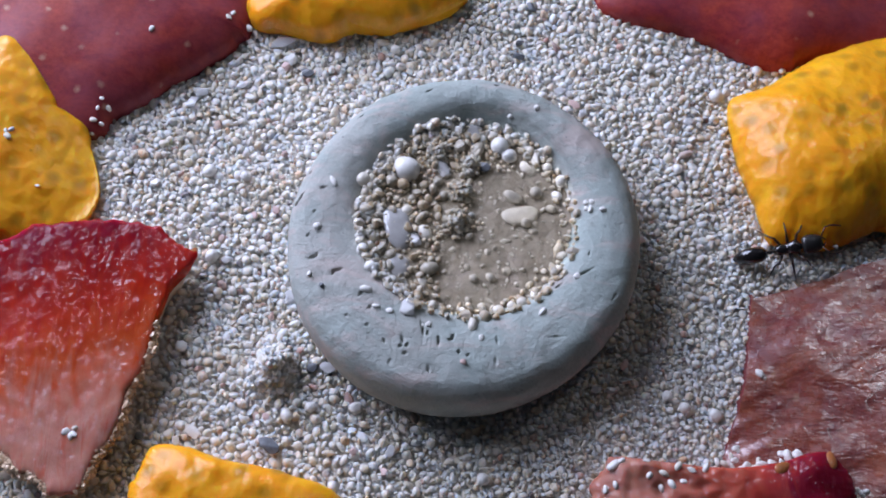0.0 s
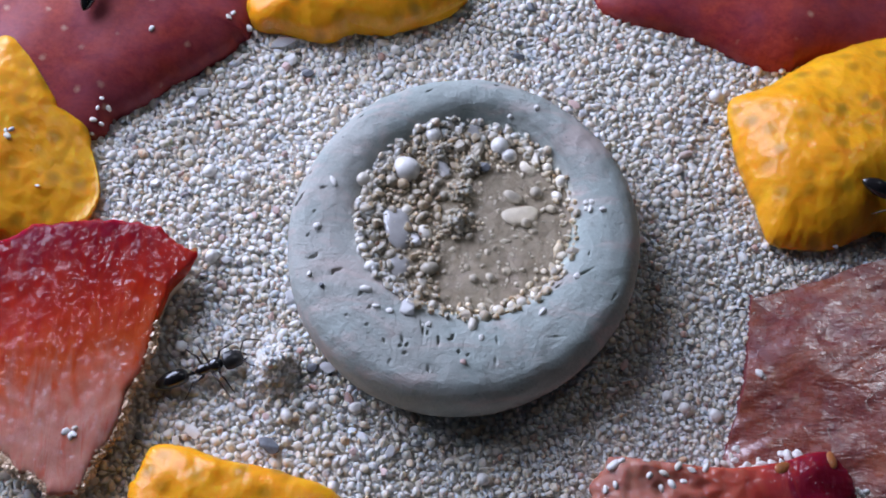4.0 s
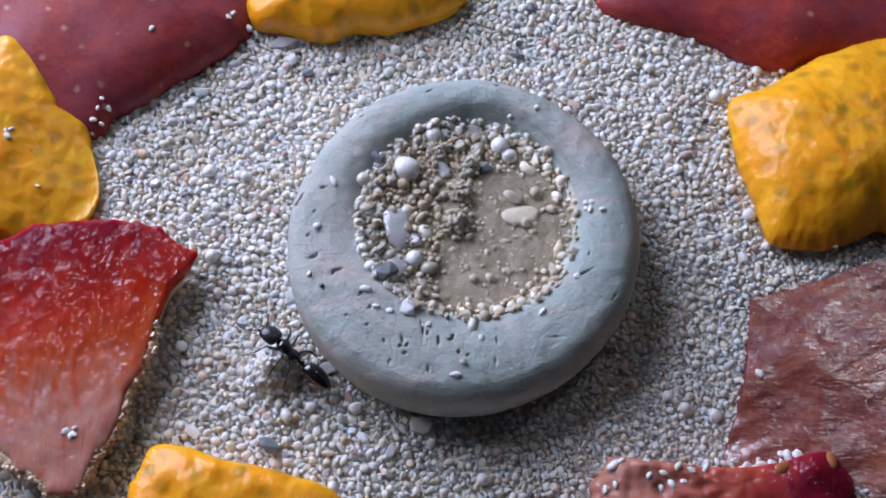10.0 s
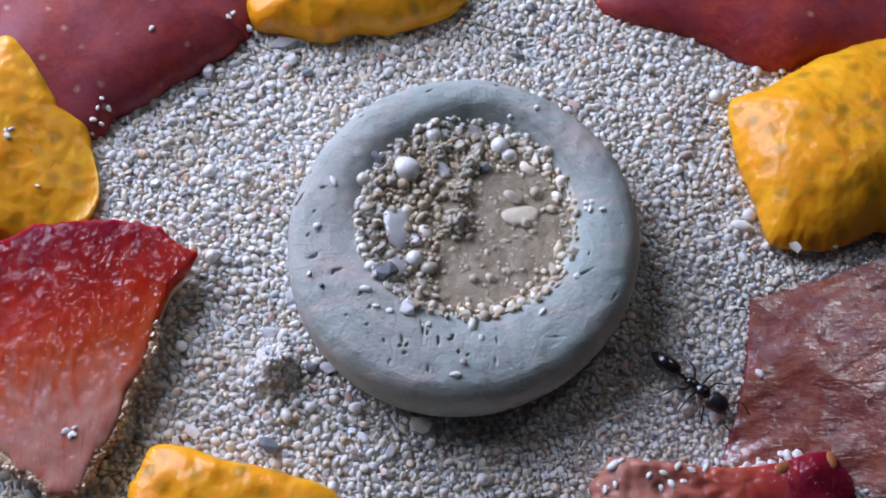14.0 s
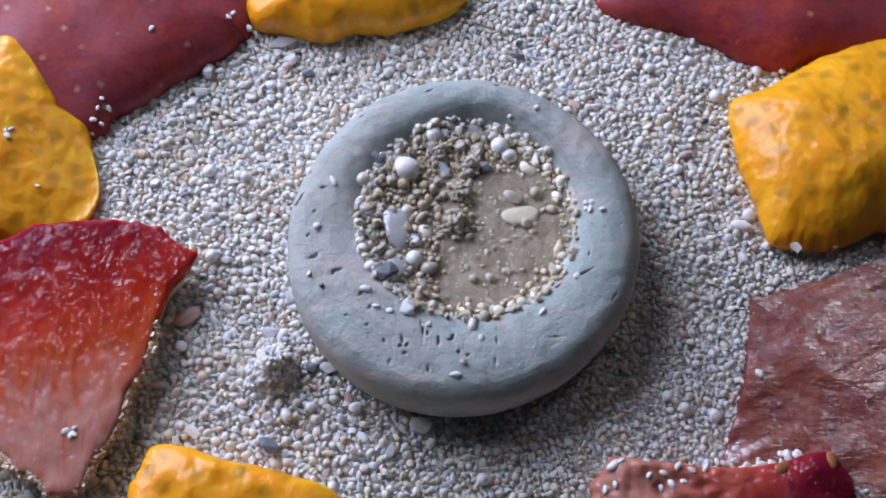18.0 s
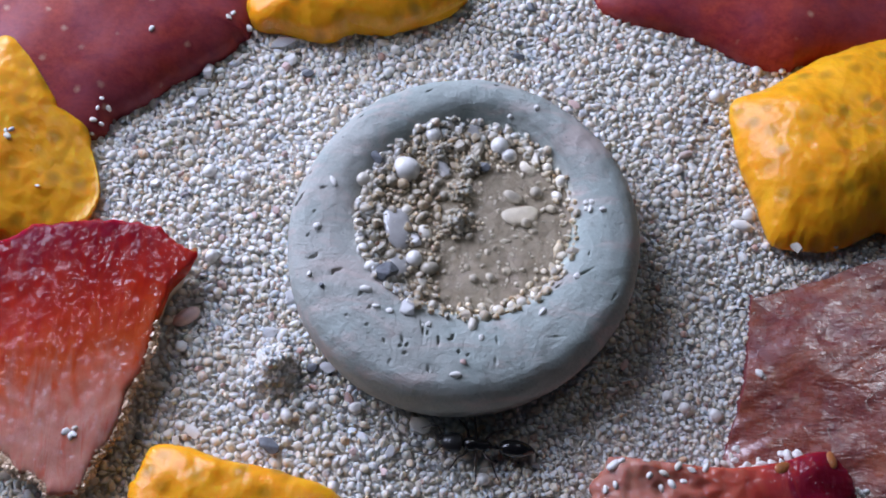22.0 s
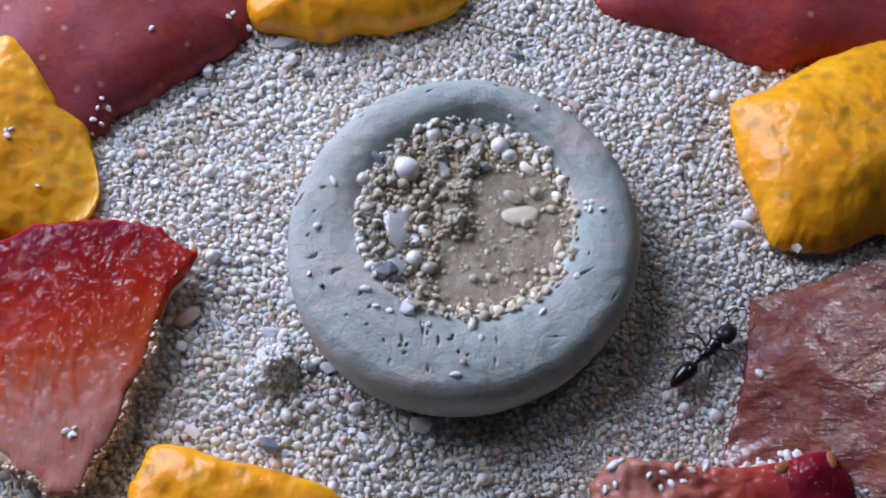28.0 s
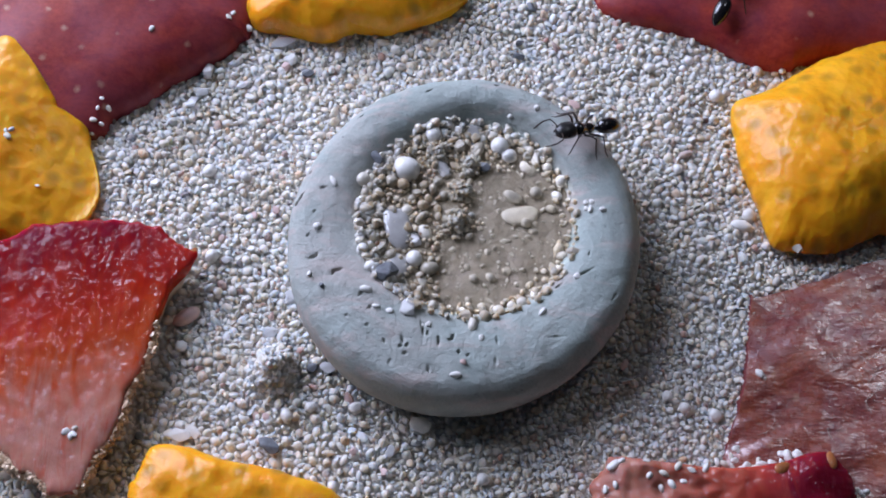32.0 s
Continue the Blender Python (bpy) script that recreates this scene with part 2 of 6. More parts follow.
SEED = plain("seed", (0.46, 0.15, 0.045), 0.4, 0.3, 3.0)
PITH = plain("citrus_pith", (0.74, 0.52, 0.16), 0.6, 0.0, 3.0, 0.85)
PULP = plain("fruit_pulp", (0.20, 0.03, 0.03), 0.75, 0.0, 2.0, 0.8)
RIND = plain("strawberry_rind", (0.84, 0.60, 0.40), 0.4, 0.2, 2.0, 0.75)
ANT = plain("ant_shell", (0.014, 0.012, 0.012), 0.2, 0.5, 9.0)
ANT_HAIRY = plain("ant_gaster", (0.022, 0.020, 0.019), 0.34, 0.1, 12.0)
ANT_LEG = plain("ant_leg", (0.042, 0.023, 0.015), 0.4, 0.0, 9.0)
WHITE = plain("white_grain", (0.86, 0.83, 0.77), 0.38, 0.1, 4.0, 0.88)
CREAM = plain("cream_grain", (0.76, 0.70, 0.59), 0.45, 0.1, 4.0, 0.85)
GREY = plain("grey_stone", (0.20, 0.21, 0.225), 0.5, 0.1, 3.0, 0.55)
SILTY = plain("silty_grain", (0.46, 0.405, 0.31), 0.4, 0.2, 3.0, 0.8)
PINK = plain("pink_shell", (0.74, 0.52, 0.46), 0.45, 0.0, 3.0, 0.85)
FIBRE = plain("pale_fibre", (0.70, 0.62, 0.52), 0.6, 0.0, 3.0, 0.85)


def quartz_material(name, low, high):
    m, b = material(name, 0.22, 0.2)
    link(m, ramp(m, grain_noise(m, coords(m), 1.2, 4.0), [(0.3, low), (0.7, high)]), b.inputs["Base Color"])
    b.inputs["Transmission Weight"].default_value = 0.2
    return m


QUARTZ = quartz_material("quartz_flake", (0.66, 0.65, 0.64), (0.80, 0.79, 0.77))
QUARTZ_WET = quartz_material("wet_quartz_flake", (0.40, 0.385, 0.36), (0.54, 0.52, 0.49))


def water_material():
    m, b = material("water", 0.02)
    b.inputs["Base Color"].default_value = (0.97, 0.95, 0.90, 1)
    b.inputs["Transmission Weight"].default_value = 1.0
    b.inputs["IOR"].default_value = 1.33
    bump(m, b, grain_noise(m, coords(m), 0.35, 2.0), 0.15, 0.2)
    return m


WATER = water_material()


# ---- mesh helpers ----
def mesh_of(name, verts, faces, mat, smooth=True):
    me = bpy.data.meshes.new(name)
    me.from_pydata([tuple(c * MM for c in v) for v in verts], [], faces)
    me.materials.append(mat)
    if smooth:
        me.polygons.foreach_set("use_smooth", [True] * len(me.polygons))
    me.update()
    return me


def part(name, me, parent, label=""):
    ob = new(name, me)
    ob.parent = parent
    return tagged(ob, label)


def closed_curve(points, per=24):
    """Catmull-Rom through a closed ring of corner points."""
    out, n = [], len(points)
    for i in range(n):
        p0, p1, p2, p3 = (Vector(points[(i + k) % n]) for k in (-1, 0, 1, 2))
        for k in range(per):
            t = k / per
            out.append(0.5 * (2 * p1 + (p2 - p0) * t + (2 * p0 - 5 * p1 + 4 * p2 - p3) * t * t + (3 * p1 - p0 - 3 * p2 + p3) * t ** 3))
    return out


def open_curve(points, per):
    pts = [Vector(p) for p in points]
    pts = [2 * pts[0] - pts[1]] + pts + [2 * pts[-1] - pts[-2]]
    out = []
    for i in range(1, len(pts) - 2):
        p0, p1, p2, p3 = pts[i - 1:i + 3]
        for k in range(per):
            t = k / per
            out.append(0.5 * (2 * p1 + (p2 - p0) * t + (2 * p0 - 5 * p1 + 4 * p2 - p3) * t * t + (3 * p1 - p0 - 3 * p2 + p3) * t ** 3))
    return out + [pts[-2]]


def wob(x, y, z=0.0, size=1.0):
    return noise.noise(Vector((x / size, y / size, z / size)))


def loaf(outline, rings, height, centre=None, per=22, ragged=0.12, seed=0.0):
    """A solid piece over a ground outline. rings: (share of the way from the middle to the rim, z) from top middle to underside;
    height(x, y, s) is added to the z of all rings of the top, scaled to nothing at the underside."""
    rim = closed_curve(outline, max(8, min(per, 300 // len(outline))))
    c = Vector(centre) if centre else sum((Vector(p) for p in outline), Vector((0, 0))) / len(outline)
    n, verts, faces = len(rim), [], []
    soft, reach = [], n // 9
    for i in range(n):
        soft.append(sum((rim[(i + d) % n] for d in range(-reach, reach + 1)), Vector((0, 0))) / (2 * reach + 1))
    for k, (s, z, lift) in enumerate(rings):
        own = s ** 2
        for p, e in zip(rim, soft):
            w = 1 + s ** 8 * ragged * (wob(p.x, p.y, seed, 0.9) * 0.12 + wob(p.x, p.y, seed + 9, 0.3) * 0.05)
            q = c + ((p - c) * own + (e - c) * (1 - own)) * s * w
            verts.append((q.x, q.y, z + lift * height(q.x, q.y, s)))
    for k in range(len(rings) - 1):
        for i in range(n):
            j = (i + 1) % n
            faces.append((k * n + i, (k + 1) * n + i, (k + 1) * n + j, k * n + j))
    for k, flip in ((0, False), (len(rings) - 1, True)):
        verts.append((c.x, c.y, rings[k][1] + rings[k][2] * height(c.x, c.y, 0)))
        top = len(verts) - 1
        for i in range(n):
            tri = (top, k * n + i, k * n + (i + 1) % n)
            faces.append(tri[::-1] if flip else tri)
    return verts, faces


def dome_rings(edge, under, count=34, power=2.4, shape=0.5, tuck=0.94, straight=False):
    """Rings of a domed piece: edge is the height of the widest line, under the height of its rounded lower lip."""
    out = []
    for k in range(count):
        s = 0.03 + 0.97 * (k / (count - 1)) ** 0.75
        out.append((s, edge, max(0.0, 1 - s ** power) ** shape))
    for k in range(1, 7):
        a = k / 6 * math.pi / 2
        if straight:
            out.append((1 - (1 - tuck) * k / 6, edge - (edge - under) * k / 6, 0))
            continue
        out.append((1 - (1 - tuck) * (1 - math.cos(a)), edge - (edge - under) * math.sin(a), 0))
    out += [(tuck * 0.7, under, 0), (0.2, under, 0)]
    return out


# ---- the setting: sand bed ----
def swell(x, y):
    """The gentle relief of the sand, in mm."""
    return 0.32 * wob(x, y, 3.3, 7.0) + 0.16 * wob(x, y, 8.1, 2.6)


def sand_bed():
    step, half_x, half_y = 0.8, 44, 36
    nx, ny = int(2 * half_x / step) + 1, int(2 * half_y / step) + 1
    verts = [(-half_x + i * step, -half_y + j * step, swell(-half_x + i * step, -half_y + j * step) - 0.17) for j in range(ny) for i in range(nx)]
    faces = [(j * nx + i, j * nx + i + 1, (j + 1) * nx + i + 1, (j + 1) * nx + i) for j in range(ny - 1) for i in range(nx - 1)]
    # the sheet goes on flat to all sides
    base = len(verts)
    edge = [i for i in range(nx)] + [j * nx + nx - 1 for j in range(1, ny)] + [(ny - 1) * nx + i for i in range(nx - 2, -1, -1)] + [j * nx for j in range(ny - 2, 0, -1)]
    for e in edge:
        x, y, z = verts[e]
        verts.append((x * 20, y * 20, -0.3))
    for k in range(len(edge)):
        l = (k + 1) % len(edge)
        faces.append((edge[k], base + k, base + l, edge[l]))
    ob = new("ground", mesh_of("ground", verts, faces, BED))
    return tagged(ob, "pale coarse sand spread flat under everything", "sand", kind="structure")


sand_bed()

# ---- the clay dish ----
DISH = (1.05, -0.2)


def dish():
    prof = open_curve([(0.0, 2.1), (3.0, 2.1), (4.8, 2.25), (5.5, 2.5), (5.9, 2.82), (6.2, 3.14), (6.5, 3.42), (6.9, 3.65), (7.35, 3.80), (7.8, 3.86), (8.4, 3.85),
                       (9.05, 3.72), (9.56, 3.34), (9.87, 2.7), (9.94, 1.7), (9.76, 0.4), (9.35, -0.3)], 18)
    # drying cracks and small punched pits: x, y, length, turn, depth
    pits = [(-7.19, -2.16, 0.53, 20, 0.26), (-6.97, -2.02, 0.27, 70, 0.23), (-5.79, -2.97, 0.60, 15, 0.33), (-6.00, -3.14, 0.33, 60, 0.26), (-8.08, 1.63, 0.86, 55, 0.26), 
            (-8.32, 1.35, 0.33, 60, 0.26), (-6.77, 2.16, 0.46, 10, 0.21), (-4.42, -4.37, 0.53, 50, 0.26), (-2.17, -7.07, 0.53, 95, 0.36), (-1.93, -7.39, 0.30, 40, 0.29), 
            (-2.26, -7.42, 0.30, 20, 0.29), (-1.09, -6.39, 0.86, 98, 0.39), (-0.82, -6.65, 0.33, 80, 0.26), (-0.24, -7.10, 0.60, 88, 0.42), (0.51, -6.87, 0.50, 70, 0.39), 
            (0.33, -7.03, 0.23, 60, 0.26), (-2.04, -7.83, 0.30, 20, 0.29), (0.84, -7.73, 0.30, 80, 0.29), (1.32, -7.92, 0.23, 60, 0.23), (2.90, -7.07, 0.53, 95, 0.18), 
            (2.79, -8.24, 0.46, 95, 0.16), (-0.78, -8.71, 0.46, 95, 0.16), (-3.94, -5.19, 0.40, 40, 0.21), (-3.14, -7.13, 0.30, 120, 0.21), (-4.07, -6.23, 0.30, 20, 0.18), 
            (-7.62, 3.39, 0.40, 40, 0.20), (-7.21, 0.64, 0.27, 20, 0.18), (-7.49, -0.82, 0.27, 40, 0.18), (-5.21, -5.68, 0.27, 0, 0.16), (7.77, -3.04, 1.33, 25, 0.18), 
            (6.35, -3.70, 0.60, 30, 0.16), (9.39, -4.37, 0.46, 60, 0.13), (3.19, 8.86, 0.46, 10, 0.18), (-0.79, 8.47, 0.80, 30, 0.10), (8.13, -1.85, 0.40, 80, 0.13), 
            (-4.73, 6.95, 0.66, 40, 0.10), (6.08, -6.81, 1.00, 5, 0.08), (-2.82, -8.24, 0.40, 70, 0.13)]
    n, verts, faces = 820, [], []
    for p in prof:
        r, z = p.x, p.y
        for i in range(n):
            a = 2 * math.pi * i / n
            ca, sa = math.cos(a), math.sin(a)
            out = max(0.0, min(1.0, (r - 6.4) / 2.6))
            ins = max(0.0, min(1.0, r / 5.0)) * (1 - out)
            rr = r * (1 + out * (0.012 * math.sin(2 * a + 0.6) + 0.008 * math.sin(3 * a + 2.0) + 0.006 * wob(3 * ca, 3 * sa, 1.0))
                      + ins * (0.02 * math.cos(4 * a + 0.5) + 0.022 * math.sin(3 * a - 0.7) + 0.02 * wob(2.2 * ca, 2.2 * sa, 5.0)))
            x, y = DISH[0] + rr * ca + 0.5 * ins + 0.06 * out, DISH[1] + rr * sa * (1 + 0.028 * out) + 1.0 * ins - 0.15 * out
            top = max(0.0, min(1.0, (z - 1.9) / 1.2))
            zz = z + top * (0.16 * math.sin(a * 2 - 0.4) + 0.10 * wob(x, y, 2.0, 3.0) + 0.05 * wob(x, y, 2.0, 1.1)) + 0.03 * wob(x, y, z, 0.6)
            if r < 5.2:
                zz += 0.12 * wob(x, y, 7.0, 1.6) + 0.05 * wob(x, y, 4.0, 0.5)
            for px, py, ln, turn, dep in pits:
                dx, dy = x - px, y - py
                if z > 2.4 and abs(dx) < 1.6 and abs(dy) < 1.6:
                    ct, st = math.cos(radians(turn)), math.sin(radians(turn))
                    u, v = (dx * ct + dy * st) / (0.34 * ln), (dy * ct - dx * st) / 0.058
                    d = u * u + v * v
                    if d < 5:
                        zz -= 1.2 * dep * math.exp(-d)
            verts.append((x, y, zz))
    for k in range(len(prof) - 1):
        for i in range(n):
            j = (i + 1) % n
            faces.append((k * n + i, (k + 1) * n + i, (k + 1) * n + j, k * n + j))
    base = new("clay_dish")
    tagged(base, "round grey-green hand-formed clay dish with a hollow, on sand", "dish")
    part("wall", mesh_of("wall", verts, faces, CLAY), base)
    FORMS.append((verts, faces))
    # the silt in the hollow
    rings, n, sv, sf = 40, 150, [], []
    for k in range(rings + 1):
        s = max(0.02, k / rings)
        for i in range(n):
            a = 2 * math.pi * i / n
            x, y = DISH[0] + 0.4 + 6.4 * s * math.cos(a), DISH[1] + 0.75 + 6.4 * s * math.sin(a)
            sv.append((x, y, 2.8 + 0.09 * wob(x, y, 7.0, 1.8) + 0.04 * wob(x, y, 4.0, 0.5) + 0.03 * wob(x, y, 4.0, 0.2) - 0.02 * (x - DISH[0])))
    for k in range(rings):
        for i in range(n):
            j = (i + 1) % n
            sf.append((k * n + i, (k + 1) * n + i, (k + 1) * n + j, k * n + j))
    part("silt", mesh_of("silt", sv, sf, SILT), base, "wet brownish silt")
    FORMS.append((sv, sf))
    return base


FORMS = []
dish()


def water():
    rings, n = 26, 160
    verts, faces = [], []
    for k in range(rings + 1):
        s = max(0.01, k / rings)
        for i in range(n):
            a = 2 * math.pi * i / n
            r = 6.4 * s * (1 + 0.02 * math.cos(4 * a + 0.5) + 0.022 * math.sin(3 * a - 0.7))
            verts.append((DISH[0] + 0.4 + r * math.cos(a), DISH[1] + 0.75 + r * math.sin(a), 3.03 + 0.25 * max(0, s - 0.86) ** 2 * 12))
    for k in range(rings):
        for i in range(n):
            j = (i + 1) % n
            faces.append((k * n + i, (k + 1) * n + i, (k + 1) * n + j, k * n + j))
    ob = new("water", mesh_of("water", verts, faces, WATER))
    ob.visible_shadow = False
    return tagged(ob, "shallow clear liquid in the hollow of the dish", "water", kind="structure")


water()

# ---- fruit round the dish ----
COVER = []


def fruit(name, outline, rings, height, mats, names, label, category, ragged=0.12, seed=0.0, ripe=None, shrink=0.9, cut=38):
    """An Empty at the piece's base, with its upper and its lower part as meshes."""
    verts, faces = loaf(outline, rings, height, None, ragged=ragged, seed=seed)
    c = sum((Vector(p) for p in outline), Vector((0, 0))) / len(outline)
    base = tagged(new(name), label, category)
    base.location = (c.x * MM, c.y * MM, 0)
    n = (len(verts) - 2) // len(rings)
    for k, (part_name, mat) in enumerate(zip(names, mats)):
        chosen = [f for f in faces if (min(i for i in f if i < n * len(rings)) // n >= cut) == bool(k)]
        used = sorted({i for f in chosen for i in f})
        where = {i: j for j, i in enumerate(used)}
        me = mesh_of(part_name, [(verts[i][0] - c.x, verts[i][1] - c.y, verts[i][2]) for i in used], [tuple(where[i] for i in f) for f in chosen], mat)
        if ripe:
            me.attributes.new("ripe", "FLOAT", "POINT").data.foreach_set("value", [ripe(*verts[i]) for i in used])
        part(part_name, me, base)
    FORMS.append((verts, faces))
    COVER.append(([Vector(p) for p in closed_curve(outline, 8)], shrink))
    return base


def lumps(x, y, seed, size, amount):
    return amount * wob(x, y, seed, size)


def bow(x, y, cx, cy, rx, ry):
    return 1 - ((x - cx) / rx) ** 2 - ((y - cy) / ry) ** 2


PEEL_PARTS, PEEL_MATS = ("zest", "pith"), (PEEL, PITH)
FRUIT_PARTS, FRUIT_MATS = ("skin", "flesh"), (SKIN, PULP)
fruit(
    "citrus_peel", [(-32.02, 12.25), (-27.73, 13.99), (-26.73, 14.41), (-25.99, 14.2), (-25.16, 13.28), (-24.61, 11.8), (-23.72, 10.37), (-23.19, 9.17), (-23.2, 8.74), (-22.6, 8.58), (-21.86, 8.14), (-21.48, 7.59), (-21.3, 6.62), (-20.86, 5.47), (-20.41, 3.91), (-20.34, 2.98), (-20.63, 2.06), (-21.37, 1.32), (-25.02, 0.13), (-30.09, 1.03)],
    dome_rings(0.9, 0.0, power=5.0), lambda x, y, s: 1.6 - 0.36 * (x + 25.5) + 0.05 * (y - 7) + 0.3 * bow(x, y, -26, 7, 9, 9) + lumps(x, y, 1.0, 2.6, 0.15) + lumps(x, y, 1.5, 1.1, 0.1), PEEL_MATS, PEEL_PARTS,
    "glossy orange-yellow citrus peel piece with dimples, on sand", "fruit peel", 0.2, 1.0)
fruit(
    "citrus_peel", [(-12.59, 17.25), (-11.99, 15.23), (-10.10, 14.68), (-7.38, 14.09), (-5.66, 14.80), (-2.99, 14.80), (1.48, 17.03), (0.59, 21.02), (-5.35, 22.85), (-11.92, 21.02)],
    dome_rings(0.5, 0.0, power=3.0), lambda x, y, s: 2.3 + lumps(x, y, 4.0, 2.2, 0.3), PEEL_MATS, PEEL_PARTS,
    "glossy orange-yellow citrus peel piece with a wavy edge", "fruit peel", 0.2, 4.0)
PEEL_RIGHT = fruit(
    "citrus_peel", [(17.4, 8.97), (17.89, 9.77), (19.9, 10.53), (21.47, 11.54), (23.01, 12.48), (25.18, 13.35), (27.4, 14.1), (32.99, 15.07), (30.55, 1.17), (25.45, 0.81), (24.06, 0.27), (22.22, -0.37), (19.96, -0.23), (18.92, 0.05), (18.45, 2.08), (18.01, 3.86), (17.63, 5.4), (17.43, 7.17)],
    dome_rings(0.9, 0.0, power=3.0, shape=0.8), lambda x, y, s: 2.3 + 0.06 * (x - 25) - 0.06 * (y - 6) + 0.7 * bow(x, y, 25, 6.5, 10, 9) + lumps(x, y, 6.0, 2.8, 0.3) + lumps(x, y, 6.5, 1.1, 0.10), PEEL_MATS, PEEL_PARTS,
    "thick glossy orange-yellow citrus peel piece, bowed upwards", "fruit peel", 0.2, 6.0)
fruit(
    "citrus_peel", [(-16.72, -14.89), (-15.92, -12.39), (-14.13, -12.01), (-11.63, -12.85), (-8.57, -13.46), (-5.5, -14.89), (-6.57, -18.06), (-15.65, -18.06)],
    dome_rings(0.8, 0.0, power=3.4), lambda x, y, s: 1.4 + lumps(x, y, 8.0, 2.4, 0.4) + lumps(x, y, 8.5, 1.3, 0.12), PEEL_MATS, PEEL_PARTS,
    "glossy orange-yellow citrus peel piece with brown specks", "fruit peel", 0.5, 8.0)
fruit(
    "fruit_piece", [(-46, 9.0), (-23.63, 6.92), (-19.9, 8.72), (-17.1, 10.75), (-14.9, 12.35), (-12.6, 14.3), (-12.14, 16.81), (-13.0, 40.0), (-46, 42.0)],
    dome_rings(0.15, -0.7, power=2.2), lambda x, y, s: 2.9 + lumps(x, y, 11.0, 4.0, 0.3), FRUIT_MATS, FRUIT_PARTS,
    "dark red smooth-skinned fruit piece with pale dots, half bedded in sand", "fruit piece", 0.15, 11.0)
fruit(
    "fruit_piece", [(9.68, 17.46), (15.77, 14.59), (19.13, 12.68), (21.42, 12.02), (23.55, 12.8), (35.32, 15.53), (35.9, 29.21), (12.76, 26.8)],
    dome_rings(0.15, -0.7, power=2.2), lambda x, y, s: 2.1 + lumps(x, y, 13.0, 4.0, 0.3), FRUIT_MATS, FRUIT_PARTS,
    "dark red smooth-skinned fruit piece behind the citrus peel", "fruit piece", 0.15, 13.0)
SKIN_LOW = fruit(
    "fruit_skin", [(17.63, -3.22), (17.9, -3.15), (21.53, -2.07), (25.55, -0.69), (31.67, 0.31), (28.47, -17.19), (21.03, -17.77), (14.49, -15.42), (15.01, -13.0), (16.61, -8.58)],
    dome_rings(-0.25, -0.7, power=200.0, tuck=0.985), lambda x, y, s: 0.58 + 1.05 * (1 - math.exp(-max(0.0, min(0.97 * (x - 17.7) - 0.25 * (y + 3.2), 0.25 * (x - 17.7) - 0.97 * (y + 3.2))) / 5.5)) + lumps(x, y, 15.0, 3.0, 0.25) + lumps(0.5 * x - 0.9 * y, 0.2 * y, 30.0, 0.9, 0.14), (SKIN_DRY, PULP), FRUIT_PARTS,
    "wrinkled shiny red-brown fruit skin, curled at its edges", "fruit skin", 0.15, 15.0, cut=32)
STRAW = fruit(
    "strawberry_slice", [(-30.16, -1.60), (-25.55, -0.25), (-23.23, 0.65), (-21.00, 0.94), (-18.87, 0.98), (-17.22, 0.80), (-15.88, 0.22), (-14.83, -0.61), (-13.93, -1.08), (-14.29, -1.74), (-15.17, -2.72), (-15.63, -4.34), (-15.99, -5.52), (-16.28, -7.34), (-17.15, -9.42), (-17.42, -11.16), (-18.32, -12.56), (-18.79, -13.63), (-19.25, -14.80), (-20.56, -14.80), (-21.23, -14.05), (-22.81, -13.44), (-23.70, -12.56), (-28.38, -9.96)],
    dome_rings(1.8, -0.1, power=24.0, tuck=0.84, straight=True), lambda x, y, s: 0.1 + 0.28 * bow(x, y, -22, -5, 9, 11) + lumps(x, y, 17.0, 3.0, 0.12) + lumps(x, y, 18.0, 0.8, 0.05), (FLESH, RIND), ("cut_face", "rind"),
    "wet red strawberry slice fading to pale flesh, on sand", "strawberry", 0.35, 17.0,
    ripe=lambda x, y, z: max(0.0, min(1.0, (y + 12.0 - 0.25 * (x + 22)) / 17.5)), cut=36)
STRAW_LOW = fruit(
    "strawberry_slice", [(7.67, -15.34), (8.77, -13.07), (11.80, -13.19), (14.75, -13.55), (17.77, -13.19), (19.32, -12.71), (20.45, -12.71), (21.29, -13.55), (21.46, -15.34), (19.15, -18.80), (8.51, -18.80)],
    dome_rings(1.8, 0.0, power=4.0, tuck=0.93), lambda x, y, s: 1.0 + lumps(x, y, 21.0, 1.6, 0.4) + lumps(x, y, 22.0, 0.6, 0.3) * max(0.0, min(1.0, (17.5 - x) / 4)), (FLESH_PINK, RIND), ("cut_face", "rind"),
    "wet pink strawberry slice with seeds and sand stuck on it", "strawberry", 0.5, 21.0,
    ripe=lambda x, y, z: max(0.0, min(0.9, (x - 10.5) / 10.5)), cut=36)

TREES = [BVHTree.FromPolygons([Vector(v) for v in verts], faces) for verts, faces in FORMS]


def top(x, y):
    """The height of what lies uppermost at a place, in mm."""
    z = swell(x, y) + 0.13
    for tree in TREES:
        hit = tree.ray_cast(Vector((x, y, 40)), Vector((0, 0, -1)))[0]
        if hit:
            z = max(z, hit.z)
    return z


# ---- loose sand: many grains in one object ----
def ico(level):
    bm = bmesh.new()
    bmesh.ops.create_icosphere(bm, subdivisions=level, radius=1.0)
    v = np.array([tuple(p.co) for p in bm.verts])
    f = np.array([[p.index for p in q.verts] for q in bm.faces])
    bm.free()
    return v, f


